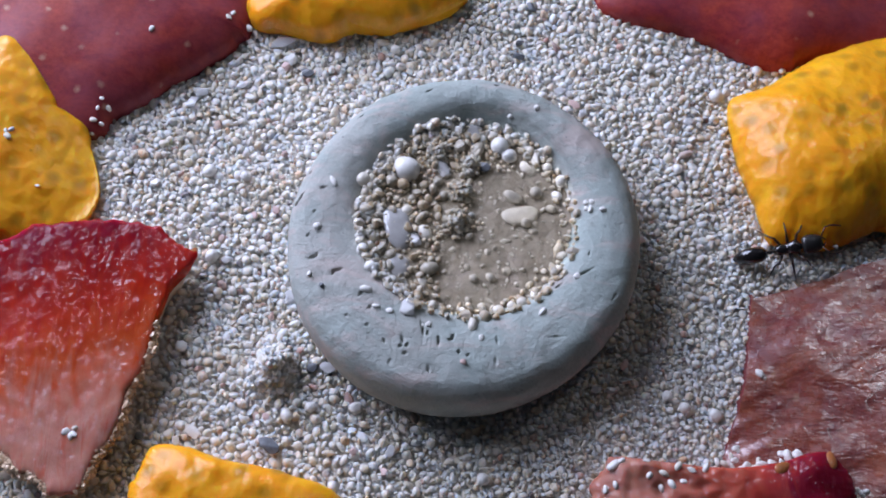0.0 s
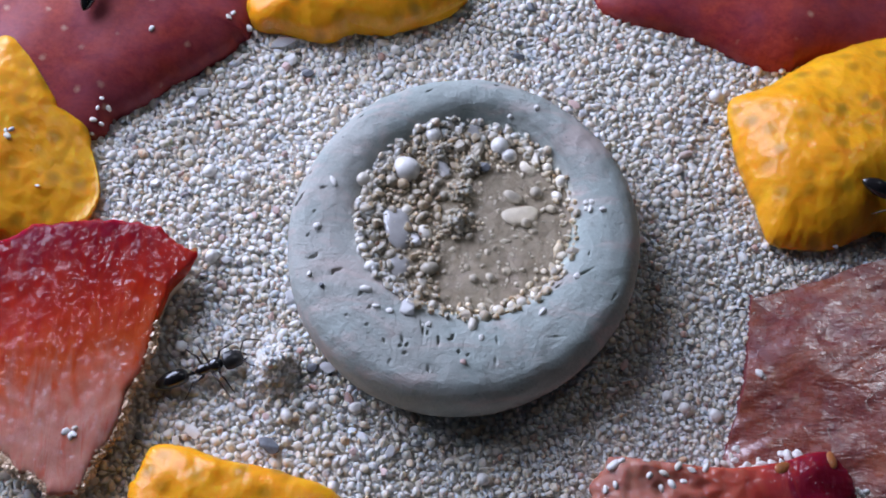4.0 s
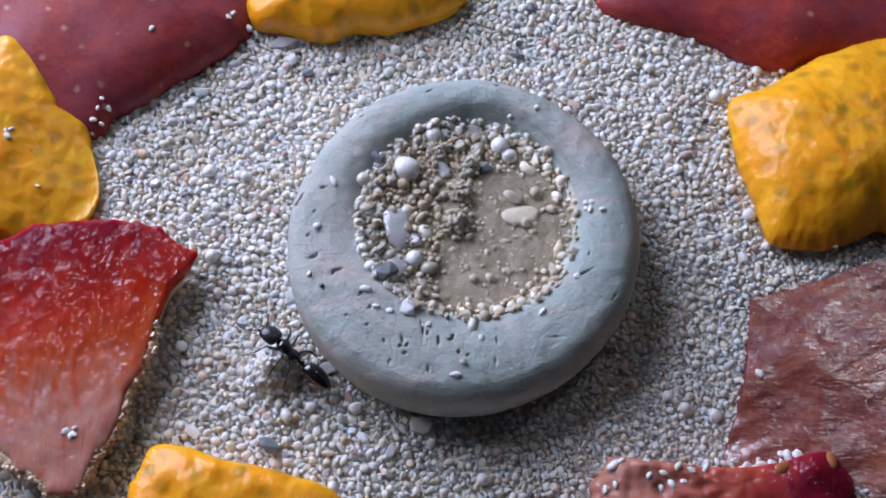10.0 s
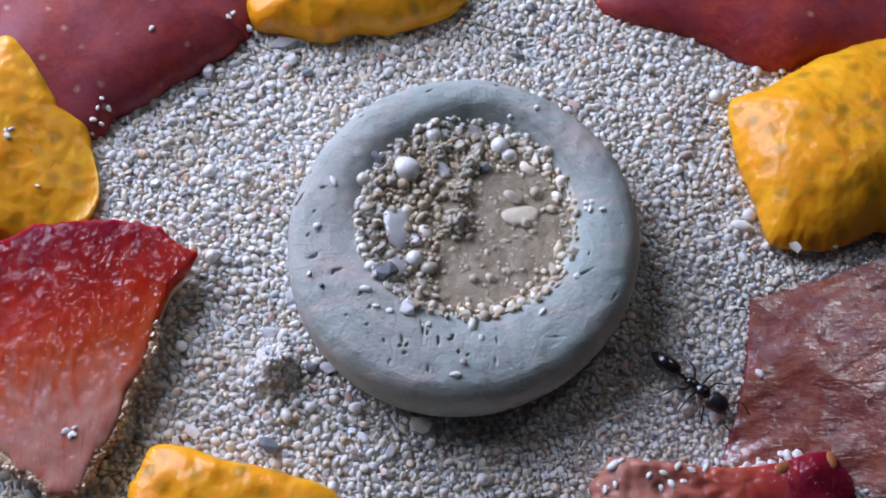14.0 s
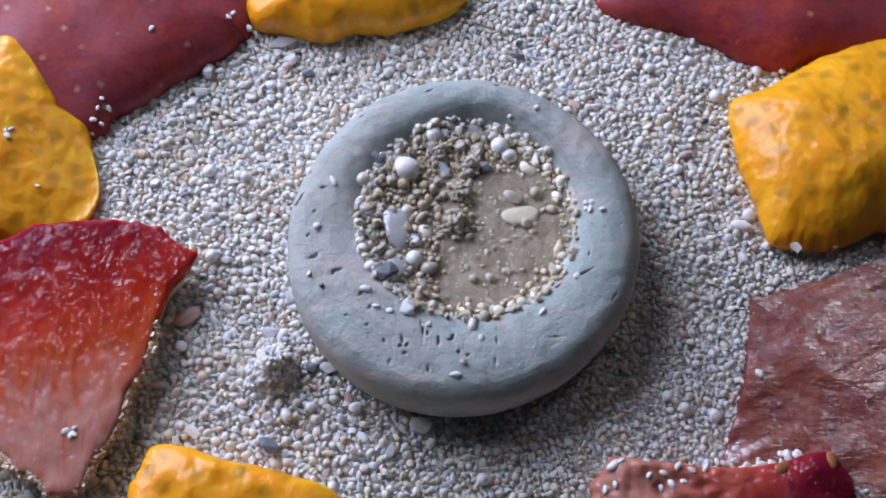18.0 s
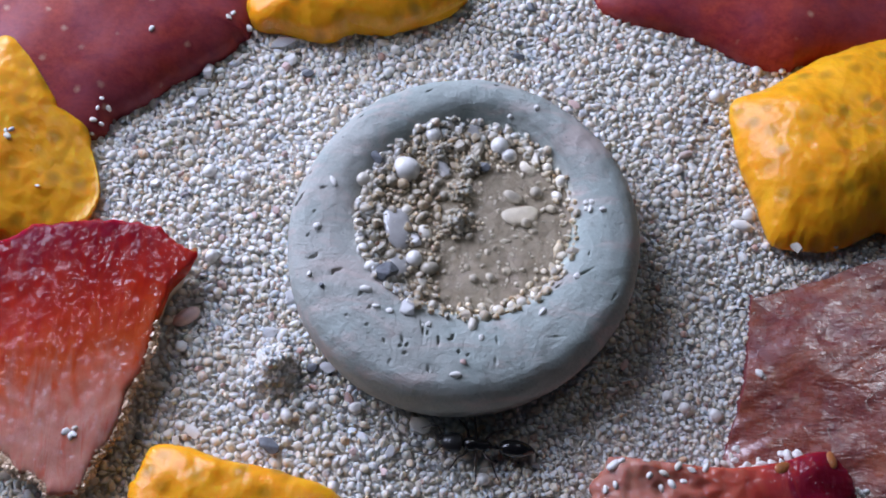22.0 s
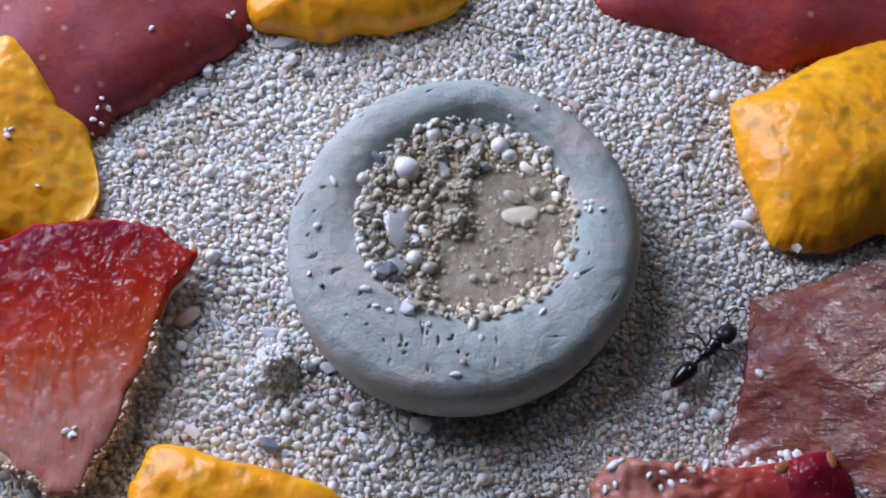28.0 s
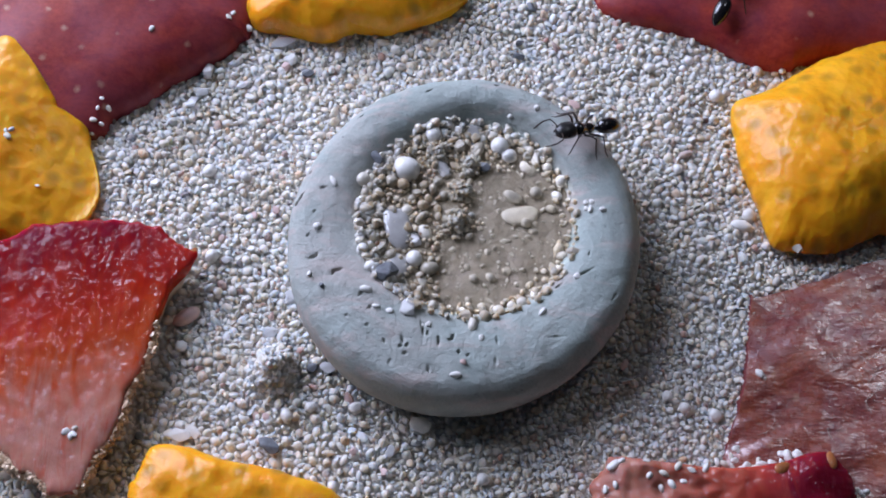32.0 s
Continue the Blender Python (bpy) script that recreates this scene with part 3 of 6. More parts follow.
def grain_mesh(name, rows, mat, seed, level=2):
    """rows: x, y, z, radius. One mesh of uneven, squashed grains."""
    rng = np.random.default_rng(seed)
    v0, f0 = ico(level)
    rows = np.array(rows)
    n, k = len(rows), len(v0)
    kinds = []
    for _ in range(14):
        d = rng.normal(size=(5, 3))
        d /= np.linalg.norm(d, axis=1, keepdims=True)
        w = 1 + 0.12 * np.sin(v0 @ d.T * 2.6 + rng.uniform(0, 6, 5)).sum(axis=1) * 0.6
        u = v0 * w[:, None]
        if rng.random() < 0.75:
            for c in d[:5]:
                over = np.maximum(0, u @ c - rng.uniform(0.42, 0.7))
                u = u - over[:, None] * c * 0.92
        kinds.append(u)
    kinds = np.array(kinds)
    shape = kinds[rng.integers(0, len(kinds), n)]
    axes = rng.uniform(0.70, 1.18, (n, 3))
    long = rng.random(n) < 0.22
    axes[long, 0] *= rng.uniform(1.2, 1.6, long.sum())
    axes[:, 2] *= 0.86
    q = rng.normal(size=(n, 4)) * np.array([1.0, 0.35, 0.35, 1.0])
    q /= np.linalg.norm(q, axis=1, keepdims=True)
    w, x, y, z = q.T
    rot = np.stack([np.stack([1 - 2 * (y * y + z * z), 2 * (x * y - z * w), 2 * (x * z + y * w)], 1),
                    np.stack([2 * (x * y + z * w), 1 - 2 * (x * x + z * z), 2 * (y * z - x * w)], 1),
                    np.stack([2 * (x * z - y * w), 2 * (y * z + x * w), 1 - 2 * (x * x + y * y)], 1)], 1)
    pts = np.einsum("nij,nkj->nki", rot, shape * axes[:, None, :]) * rows[:, 3][:, None, None] + rows[:, None, :3]
    faces = (f0[None] + (np.arange(n) * k)[:, None, None]).reshape(-1)
    me = bpy.data.meshes.new(name)
    me.vertices.add(n * k)
    me.vertices.foreach_set("co", (pts * MM).astype(np.float32).ravel())
    me.loops.add(len(faces))
    me.loops.foreach_set("vertex_index", faces.astype(np.int32))
    me.polygons.add(len(faces) // 3)
    me.polygons.foreach_set("loop_start", np.arange(0, len(faces), 3, dtype=np.int32))
    me.polygons.foreach_set("use_smooth", np.repeat(rng.random(n) < 0.35, len(f0)))
    me.materials.append(mat)
    me.update(calc_edges=True)
    return me


def inside(poly, xs, ys):
    """Which of the places lie in a closed ring."""
    hit = np.zeros(len(xs), dtype=bool)
    for i in range(len(poly)):
        (x1, y1), (x2, y2) = poly[i], poly[i - 1]
        cross = (y1 > ys) != (y2 > ys)
        hit ^= cross & (xs < (x2 - x1) * (ys - y1) / ((y2 - y1) or 1e-9) + x1)
    return hit


def scatter(count, size, seed, low, high, loose=0.76, spread=0.38):
    """Dart throwing, large grains first."""
    rng = np.random.default_rng(seed)
    xs, ys = rng.uniform(-31, 31, count), rng.uniform(-19, 21.5, count)
    r = np.clip(size * np.exp(rng.normal(0, spread, count)), low, high)
    fine = np.clip((xs * 0.7 - ys * 0.8 - 4) / 14, 0, 1)
    r *= 1 - 0.22 * fine
    keep = np.abs(xs) < 27.2 + 0.14 * ys + 1.0
    keep &= np.hypot(xs - DISH[0], ys - DISH[1]) > 8.9
    for poly, shrink in COVER:
        c = sum(poly, Vector((0, 0))) / len(poly)
        keep &= ~inside([tuple(c + (p - c) * shrink) for p in poly], xs, ys)
    xs, ys, r = xs[keep], ys[keep], r[keep]
    order = np.argsort(-r)
    cells, out, cell = {}, [], 0.5
    for i in order:
        x, y, a = float(xs[i]), float(ys[i]), float(r[i])
        cx, cy = int(x // cell), int(y // cell)
        near = [o for u in (cx - 1, cx, cx + 1) for v in (cy - 1, cy, cy + 1) for o in cells.get((u, v), ())]
        if any((x - b[0]) ** 2 + (y - b[1]) ** 2 < (loose * (a + b[2])) ** 2 for b in near):
            continue
        cells.setdefault((cx, cy), []).append((x, y, a))
        out.append((x, y, a))
    return out


def loose_sand():
    rng = np.random.default_rng(5)
    top = [(x, y, swell(x, y) + rng.uniform(-0.10, 0.07), a) for x, y, a in scatter(190000, 0.14, 3, 0.07, 0.31, 0.69)]
    tagged(new("sand_grains", grain_mesh("sand_grains", top, SAND, 1)), "pale cream, white and grey rounded sand grains", "sand", kind="stuff")
    low = [(x, y, swell(x, y) - 0.07 + rng.uniform(-0.05, 0.07), a * 1.15) for x, y, a in scatter(30000, 0.15, 4, 0.11, 0.28, 0.8, 0.25)]
    tagged(new("sand_grains", grain_mesh("sand_grains", low, SAND, 2, 1)), "pale sand grains lying deeper in the bed", "sand", kind="stuff")


loose_sand()


# ---- loose things: single grains, flakes and stones ----
BROUGHT = []
SHAPES = {}


def shard(rng):
    """A broken chip with flat faces and slightly blunted edges."""
    p = rng.normal(size=(13, 3))
    p /= np.linalg.norm(p, axis=1, keepdims=True)
    p *= rng.uniform(0.85, 1.12, (13, 1))
    bm = bmesh.new()
    for c in p:
        bm.verts.new(c)
    hull = bmesh.ops.convex_hull(bm, input=bm.verts[:])
    bmesh.ops.delete(bm, geom=[g for g in hull["geom_interior"] if isinstance(g, bmesh.types.BMVert)], context="VERTS")
    bmesh.ops.bevel(bm, geom=bm.edges[:], offset=0.07, segments=1, affect="EDGES", clamp_overlap=True)
    bmesh.ops.triangulate(bm, faces=bm.faces[:])
    bm.verts.index_update()
    v, f = np.array([tuple(c.co) for c in bm.verts]), [[c.index for c in q.verts] for q in bm.faces]
    bm.free()
    return v, f


def grain(name, x, y, size, mat, label, category, turn=0, sharp=0, group=""):
    """One grain, chip or stone of half axes size, dropped on what lies under it."""
    pick = int(abs(x * 7 + y * 13)) % 5
    key = (pick, sharp, size, mat.name)
    if key not in SHAPES:
        v, f = ico(3)
        rng = np.random.default_rng(pick + 10 * sharp)
        d = rng.normal(size=(7, 3))
        d /= np.linalg.norm(d, axis=1, keepdims=True)
        w = 1 + (0.12 if name == "flake" else 0.085 if name == "grain" else 0.055) * np.sin(v @ d.T * 2.4 + rng.uniform(0, 6, 7)).sum(axis=1)
        v = v * w[:, None]
        if sharp:
            v, f = shard(rng)
        SHAPES[key] = mesh_of(name, v * np.array(size) * ((1.3, 0.95, 1.0) if name == "grain" else (1, 1, 1)), [tuple(int(i) for i in t) for t in f], mat, not sharp)
    ob = new(name, SHAPES[key])
    ob.matrix_basis = Matrix.Translation((x * MM, y * MM, (top(x, y) + size[2] * (0.15 if name == "grain" else 0.5 if name == "stone" and group.endswith("hollow") else 0.25)) * MM)) @ Matrix.Rotation(radians(turn), 4, "Z")
    return tagged(ob, label, category, group)


grain("bead", -2.18, 3.72, (0.73, 0.79, 0.62), WHITE, "round white bead-like grain lying wet in the hollow", "grain", 0, 0, "grains in the hollow")
BROUGHT.append((grain("bead", -0.53, 5.89, (0.53, 0.57, 0.45), WHITE, "round white bead-like grain lying wet in the hollow", "grain", 0, 0, "grains in the hollow"), 1.6, (9, 24)))
grain("bead", 3.30, 5.26, (0.53, 0.57, 0.45), WHITE, "round white bead-like grain lying wet in the hollow", "grain", 0, 0, "grains in the hollow")
grain("bead", 3.88, 4.63, (0.46, 0.43, 0.37), WHITE, "round white bead-like grain lying wet in the hollow", "grain", 0, 0, "grains in the hollow")
BROUGHT.append((grain("bead", -1.61, -1.93, (0.46, 0.5, 0.39), WHITE, "round white bead-like grain lying wet in the hollow", "grain", 0, 0, "grains in the hollow"), 8.8, (-31, -17)))
grain("bead", -2.96, 2.95, (0.38, 0.37, 0.31), SILTY, "cream rounded grain lying wet in the hollow", "grain", 171, 0, "grains in the hollow")
grain("bead", -4.52, 2.98, (0.45, 0.45, 0.38), CREAM, "cream rounded grain lying wet in the hollow", "grain", 15, 0, "grains in the hollow")
grain("bead", 6.79, 2.97, (0.38, 0.36, 0.31), CREAM, "cream rounded grain lying wet in the hollow", "grain", 104, 0, "grains in the hollow")
grain("bead", 4.02, 2.01, (0.37, 0.57, 0.31), SILTY, "cream rounded grain lying wet in the hollow", "grain", 56, 0, "grains in the hollow")
grain("bead", -1.02, -0.29, (0.37, 0.46, 0.31), CREAM, "cream rounded grain lying wet in the hollow", "grain", 44, 0, "grains in the hollow")
grain("bead", 0.03, 2.02, (0.3, 0.29, 0.25), SILTY, "cream rounded grain lying wet in the hollow", "grain", 95, 0, "grains in the hollow")
grain("bead", -2.51, 5.31, (0.37, 0.29, 0.25), CREAM, "cream rounded grain lying wet in the hollow", "grain", 96, 0, "grains in the hollow")
grain("bead", 2.04, 5.07, (0.37, 0.5, 0.31), SILTY, "cream rounded grain lying wet in the hollow", "grain", 162, 0, "grains in the hollow")
grain("bead", 2.85, 5.96, (0.33, 0.32, 0.27), CREAM, "cream rounded grain lying wet in the hollow", "grain", 150, 0, "grains in the hollow")
grain("bead", 4.69, 0.35, (0.3, 0.32, 0.26), SILTY, "cream rounded grain lying wet in the hollow", "grain", 30, 0, "grains in the hollow")
grain("bead", 5.33, 2.25, (0.37, 0.36, 0.31), SILTY, "cream rounded grain lying wet in the hollow", "grain", 156, 0, "grains in the hollow")
grain("bead", 6.03, 3.90, (0.3, 0.29, 0.25), CREAM, "cream rounded grain lying wet in the hollow", "grain", 116, 0, "grains in the hollow")
grain("bead", -4.63, 1.08, (0.33, 0.32, 0.27), CREAM, "cream rounded grain lying wet in the hollow", "grain", 160, 0, "grains in the hollow")
grain("bead", -3.76, 2.18, (0.3, 0.39, 0.26), CREAM, "cream rounded grain lying wet in the hollow", "grain", 176, 0, "grains in the hollow")
grain("bead", -4.50, -1.61, (0.33, 0.39, 0.28), WHITE, "cream rounded grain lying wet in the hollow", "grain", 160, 0, "grains in the hollow")
grain("bead", -0.76, -2.48, (0.43, 0.54, 0.37), SILTY, "cream rounded grain lying wet in the hollow", "grain", 100, 0, "grains in the hollow")
grain("bead", -2.59, -4.02, (0.33, 0.29, 0.25), WHITE, "cream rounded grain lying wet in the hollow", "grain", 40, 0, "grains in the hollow")
grain("bead", 2.64, -3.04, (0.33, 0.25, 0.21), SILTY, "cream rounded grain lying wet in the hollow", "grain", 136, 0, "grains in the hollow")
grain("bead", 1.58, -6.11, (0.37, 0.25, 0.21), CREAM, "cream rounded grain lying wet in the hollow", "grain", 92, 0, "grains in the hollow")
grain("bead", 2.98, -4.96, (0.3, 0.29, 0.25), CREAM, "cream rounded grain lying wet in the hollow", "grain", 40, 0, "grains in the hollow")
grain("bead", 3.76, -4.74, (0.27, 0.25, 0.21), CREAM, "cream rounded grain lying wet in the hollow", "grain", 35, 0, "grains in the hollow")
grain("bead", 1.06, -5.06, (0.27, 0.25, 0.21), CREAM, "cream rounded grain lying wet in the hollow", "grain", 146, 0, "grains in the hollow")
grain("bead", 4.39, -4.56, (0.3, 0.29, 0.25), CREAM, "cream rounded grain lying wet in the hollow", "grain", 175, 0, "grains in the hollow")
grain("bead", -1.38, -3.84, (0.3, 0.36, 0.26), CREAM, "cream rounded grain lying wet in the hollow", "grain", 140, 0, "grains in the hollow")
grain("bead", 4.79, 3.93, (0.3, 0.39, 0.26), CREAM, "cream rounded grain lying wet in the hollow", "grain", 30, 0, "grains in the hollow")
grain("bead", 6.52, 2.10, (0.27, 0.32, 0.23), WHITE, "cream rounded grain lying wet in the hollow", "grain", 55, 0, "grains in the hollow")
grain("bead", 6.17, 1.20, (0.3, 0.25, 0.21), SILTY, "cream rounded grain lying wet in the hollow", "grain", 165, 0, "grains in the hollow")
grain("bead", 6.61, -1.62, (0.27, 0.32, 0.23), CREAM, "cream rounded grain lying wet in the hollow", "grain", 104, 0, "grains in the hollow")
grain("bead", 6.35, -2.51, (0.27, 0.25, 0.21), CREAM, "cream rounded grain lying wet in the hollow", "grain", 55, 0, "grains in the hollow")
grain("bead", -2.06, 1.10, (0.33, 0.29, 0.25), CREAM, "cream rounded grain lying wet in the hollow", "grain", 0, 0, "grains in the hollow")
grain("bead", 1.44, 3.88, (0.43, 0.32, 0.27), CREAM, "cream rounded grain lying wet in the hollow", "grain", 36, 0, "grains in the hollow")
grain("bead", 0.93, 6.40, (0.33, 0.32, 0.27), WHITE, "cream rounded grain lying wet in the hollow", "grain", 104, 0, "grains in the hollow")
grain("bead", 0.37, 6.63, (0.3, 0.25, 0.21), WHITE, "cream rounded grain lying wet in the hollow", "grain", 165, 0, "grains in the hollow")
grain("bead", -2.98, -1.69, (0.37, 0.36, 0.31), SILTY, "cream rounded grain lying wet in the hollow", "grain", 150, 0, "grains in the hollow")
grain("bead", -4.00, -2.70, (0.3, 0.36, 0.26), WHITE, "cream rounded grain lying wet in the hollow", "grain", 85, 0, "grains in the hollow")
grain("bead", -0.29, 2.93, (0.3, 0.25, 0.21), SILTY, "cream rounded grain lying wet in the hollow", "grain", 25, 0, "grains in the hollow")
grain("bead", -1.75, 1.84, (0.27, 0.25, 0.21), SILTY, "cream rounded grain lying wet in the hollow", "grain", 70, 0, "grains in the hollow")
grain("bead", 1.70, -3.06, (0.27, 0.25, 0.21), SILTY, "cream rounded grain lying wet in the hollow", "grain", 106, 0, "grains in the hollow")
grain("bead", 5.04, -4.03, (0.27, 0.21, 0.18), WHITE, "cream rounded grain lying wet in the hollow", "grain", 135, 0, "grains in the hollow")
grain("bead", -0.59, -4.76, (0.27, 0.32, 0.23), CREAM, "cream rounded grain lying wet in the hollow", "grain", 135, 0, "grains in the hollow")
grain("bead", -1.13, -3.23, (0.27, 0.32, 0.23), CREAM, "cream rounded grain lying wet in the hollow", "grain", 16, 0, "grains in the hollow")
grain("flake", 4.12, 0.77, (0.98, 0.62, 0.16), SILTY, "translucent pale flake lying wet in the hollow", "grain", 15, 0, "grains in the hollow")
grain("flake", -2.78, 0.10, (0.72, 1.4, 0.26), QUARTZ_WET, "translucent pale flake lying wet in the hollow", "grain", 5, 0, "grains in the hollow")
grain("flake", -2.65, -2.27, (0.6, 0.8, 0.24), QUARTZ_WET, "translucent pale flake lying wet in the hollow", "grain", -20, 0, "grains in the hollow")
grain("flake", -1.89, -5.17, (0.66, 0.64, 0.3), QUARTZ_WET, "translucent pale flake lying wet in the hollow", "grain", 30, 1, "grains in the hollow")
grain("flake", -0.03, 3.80, (0.76, 0.61, 0.3), QUARTZ_WET, "translucent pale flake lying wet in the hollow", "grain", 0, 1, "grains in the hollow")
grain("flake", 1.79, 6.22, (0.56, 0.54, 0.35), QUARTZ_WET, "translucent pale flake lying wet in the hollow", "grain", 20, 1, "grains in the hollow")
grain("flake", -3.57, 4.14, (0.46, 0.57, 0.35), QUARTZ_WET, "translucent pale flake lying wet in the hollow", "grain", 20, 1, "grains in the hollow")
grain("flake", 1.02, 5.28, (0.5, 0.54, 0.45), SILTY, "blocky cream stone chip in the hollow", "grain", 20, 1, "grains in the hollow")
grain("flake", 5.32, 4.44, (0.53, 0.43, 0.4), CREAM, "wedge-shaped cream chip in the hollow", "grain", -20, 1, "grains in the hollow")
grain("flake", -3.73, 1.28, (0.6, 0.43, 0.3), CREAM, "flat cream chip in the hollow", "grain", 10, 1, "grains in the hollow")
grain("flake", -1.56, -0.71, (0.43, 0.57, 0.3), QUARTZ_WET, "translucent pale flake lying wet in the hollow", "grain", 40, 1, "grains in the hollow")
grain("stone", 2.42, 3.83, (0.4, 0.46, 0.34), GREY, "dark grey stone chip in the hollow", "stone", 20, 1, "grains in the hollow")
BROUGHT.append((grain("stone", -3.79, 4.28, (0.46, 0.46, 0.39), GREY, "dark wet stone set at the edge of the hollow", "stone", 20, 1, "grains in the hollow"), 8.5, (-33, 14)))
BROUGHT.append((grain("stone", -3.13, -2.97, (0.85, 0.74, 0.7), GREY, "dark wet stone set at the edge of the hollow", "stone", -20, 1, "grains in the hollow"), 8.8, (-32, -18)))
grain("grain", -6.21, 2.55, (0.28, 0.14, 0.12), WHITE, "small pale grain stuck on the clay rim", "grain", 110, 0, "grains on the rim")
grain("grain", -7.01, -0.26, (0.18, 0.23, 0.15), WHITE, "small pale grain stuck on the clay rim", "grain", 93, 0, "grains on the rim")
grain("grain", -7.32, -3.22, (0.13, 0.14, 0.11), WHITE, "small pale grain stuck on the clay rim", "grain", 91, 0, "grains on the rim")
grain("grain", 3.93, 6.91, (0.14, 0.15, 0.12), WHITE, "small pale grain stuck on the clay rim", "grain", 39, 0, "grains on the rim")
grain("grain", 5.44, 7.18, (0.14, 0.18, 0.12), WHITE, "small pale grain stuck on the clay rim", "grain", 110, 0, "grains on the rim")
grain("grain", 2.05, -6.83, (0.16, 0.14, 0.12), WHITE, "small pale grain stuck on the clay rim", "grain", 96, 0, "grains on the rim")
grain("grain", 7.32, -3.19, (0.16, 0.2, 0.14), WHITE, "small pale grain stuck on the clay rim", "grain", 120, 0, "grains on the rim")
grain("grain", 5.38, -5.33, (0.23, 0.15, 0.13), WHITE, "small pale grain stuck on the clay rim", "grain", 60, 0, "grains on the rim")
grain("grain", 8.05, 1.37, (0.14, 0.18, 0.12), WHITE, "small pale grain stuck on the clay rim", "grain", 148, 0, "grains on the rim")
grain("grain", 8.40, 1.32, (0.13, 0.14, 0.11), WHITE, "small pale grain stuck on the clay rim", "grain", 124, 0, "grains on the rim")
grain("grain", 8.29, 0.84, (0.17, 0.15, 0.13), WHITE, "small pale grain stuck on the clay rim", "grain", 85, 0, "grains on the rim")
grain("grain", 8.06, 1.01, (0.13, 0.14, 0.11), WHITE, "small pale grain stuck on the clay rim", "grain", 161, 0, "grains on the rim")
grain("grain", -0.82, -6.09, (0.14, 0.18, 0.12), WHITE, "small pale grain stuck on the clay rim", "grain", 121, 0, "grains on the rim")
grain("grain", -1.09, -6.17, (0.13, 0.14, 0.11), WHITE, "small pale grain stuck on the clay rim", "grain", 4, 0, "grains on the rim")
grain("grain", -3.65, -5.16, (0.18, 0.14, 0.12), WHITE, "small pale grain stuck on the clay rim", "grain", 172, 0, "grains on the rim")
grain("grain", -2.86, -5.40, (0.17, 0.15, 0.13), WHITE, "small pale grain stuck on the clay rim", "grain", 150, 0, "grains on the rim")
grain("grain", -4.11, -4.18, (0.25, 0.21, 0.18), WHITE, "small pale grain stuck on the clay rim", "grain", 170, 0, "grains on the rim")
grain("grain", -0.28, -4.82, (0.17, 0.15, 0.13), WHITE, "small pale grain stuck on the clay rim", "grain", 175, 0, "grains on the rim")
BROUGHT.append((grain("grain", 0.71, -9.01, (0.27, 0.18, 0.15), WHITE, "small pale grain stuck on the clay rim", "grain", 0, 0, "grains on the rim"), 9.3, (-3, -22)))
grain("grain", 8.98, 0.72, (0.17, 0.18, 0.14), WHITE, "small pale grain stuck on the clay rim", "grain", 0, 0, "grains on the rim")
grain("shell_flake", -14.97, 10.71, (0.6, 0.39, 0.18), QUARTZ, "white shell flake lying on the sand", "shell flake", 60, 1, "flakes on the sand")
grain("shell_flake", -15.53, 9.95, (0.6, 0.43, 0.18), QUARTZ, "white shell flake lying on the sand", "shell flake", 20, 1, "flakes on the sand")
grain("shell_flake", -11.86, 10.25, (0.46, 0.25, 0.18), WHITE, "white shell flake lying on the sand", "shell flake", -10, 1, "flakes on the sand")
grain("shell_flake", -10.63, 10.18, (0.43, 0.29, 0.18), QUARTZ, "white shell flake lying on the sand", "shell flake", -60, 1, "flakes on the sand")
grain("shell_flake", -17.20, 4.25, (0.4, 0.32, 0.18), WHITE, "white shell flake lying on the sand", "shell flake", 0, 1, "flakes on the sand")
grain("shell_flake", -6.39, -7.42, (0.53, 0.5, 0.18), QUARTZ, "white shell flake lying on the sand", "shell flake", 10, 1, "flakes on the sand")
grain("shell_flake", 14.97, 8.32, (0.46, 0.32, 0.18), QUARTZ, "white shell flake lying on the sand", "shell flake", -10, 1, "flakes on the sand")
grain("shell_flake", -13.73, -11.03, (0.6, 0.46, 0.18), WHITE, "white shell flake lying on the sand", "shell flake", 20, 1, "flakes on the sand")
grain("shell_flake", -2.88, -12.14, (0.37, 0.39, 0.18), QUARTZ, "white shell flake lying on the sand", "shell flake", 0, 1, "flakes on the sand")
grain("shell_flake", 8.49, -8.66, (0.4, 0.29, 0.18), QUARTZ, "white shell flake lying on the sand", "shell flake", 20, 1, "flakes on the sand")
grain("shell_flake", 9.31, -8.64, (0.43, 0.25, 0.18), QUARTZ, "white shell flake lying on the sand", "shell flake", 0, 1, "flakes on the sand")
grain("shell_flake", -8.81, -3.14, (0.43, 0.5, 0.18), QUARTZ, "white shell flake lying on the sand", "shell flake", 30, 1, "flakes on the sand")
grain("shell_flake", -10.15, 14.20, (0.93, 0.46, 0.18), QUARTZ, "white shell flake lying on the sand", "shell flake", 15, 1, "flakes on the sand")
grain("shell_flake", -12.44, 11.08, (0.46, 0.29, 0.18), QUARTZ, "white shell flake lying on the sand", "shell flake", 30, 1, "flakes on the sand")
grain("shell_flake", -9.56, 13.00, (0.6, 0.36, 0.18), WHITE, "white shell flake lying on the sand", "shell flake", 70, 1, "flakes on the sand")
grain("shell_flake", -11.17, -0.14, (0.33, 0.25, 0.18), WHITE, "white shell flake lying on the sand", "shell flake", 0, 1, "flakes on the sand")
grain("shell_flake", -12.62, -0.82, (0.4, 0.25, 0.18), QUARTZ, "white shell flake lying on the sand", "shell flake", 20, 1, "flakes on the sand")
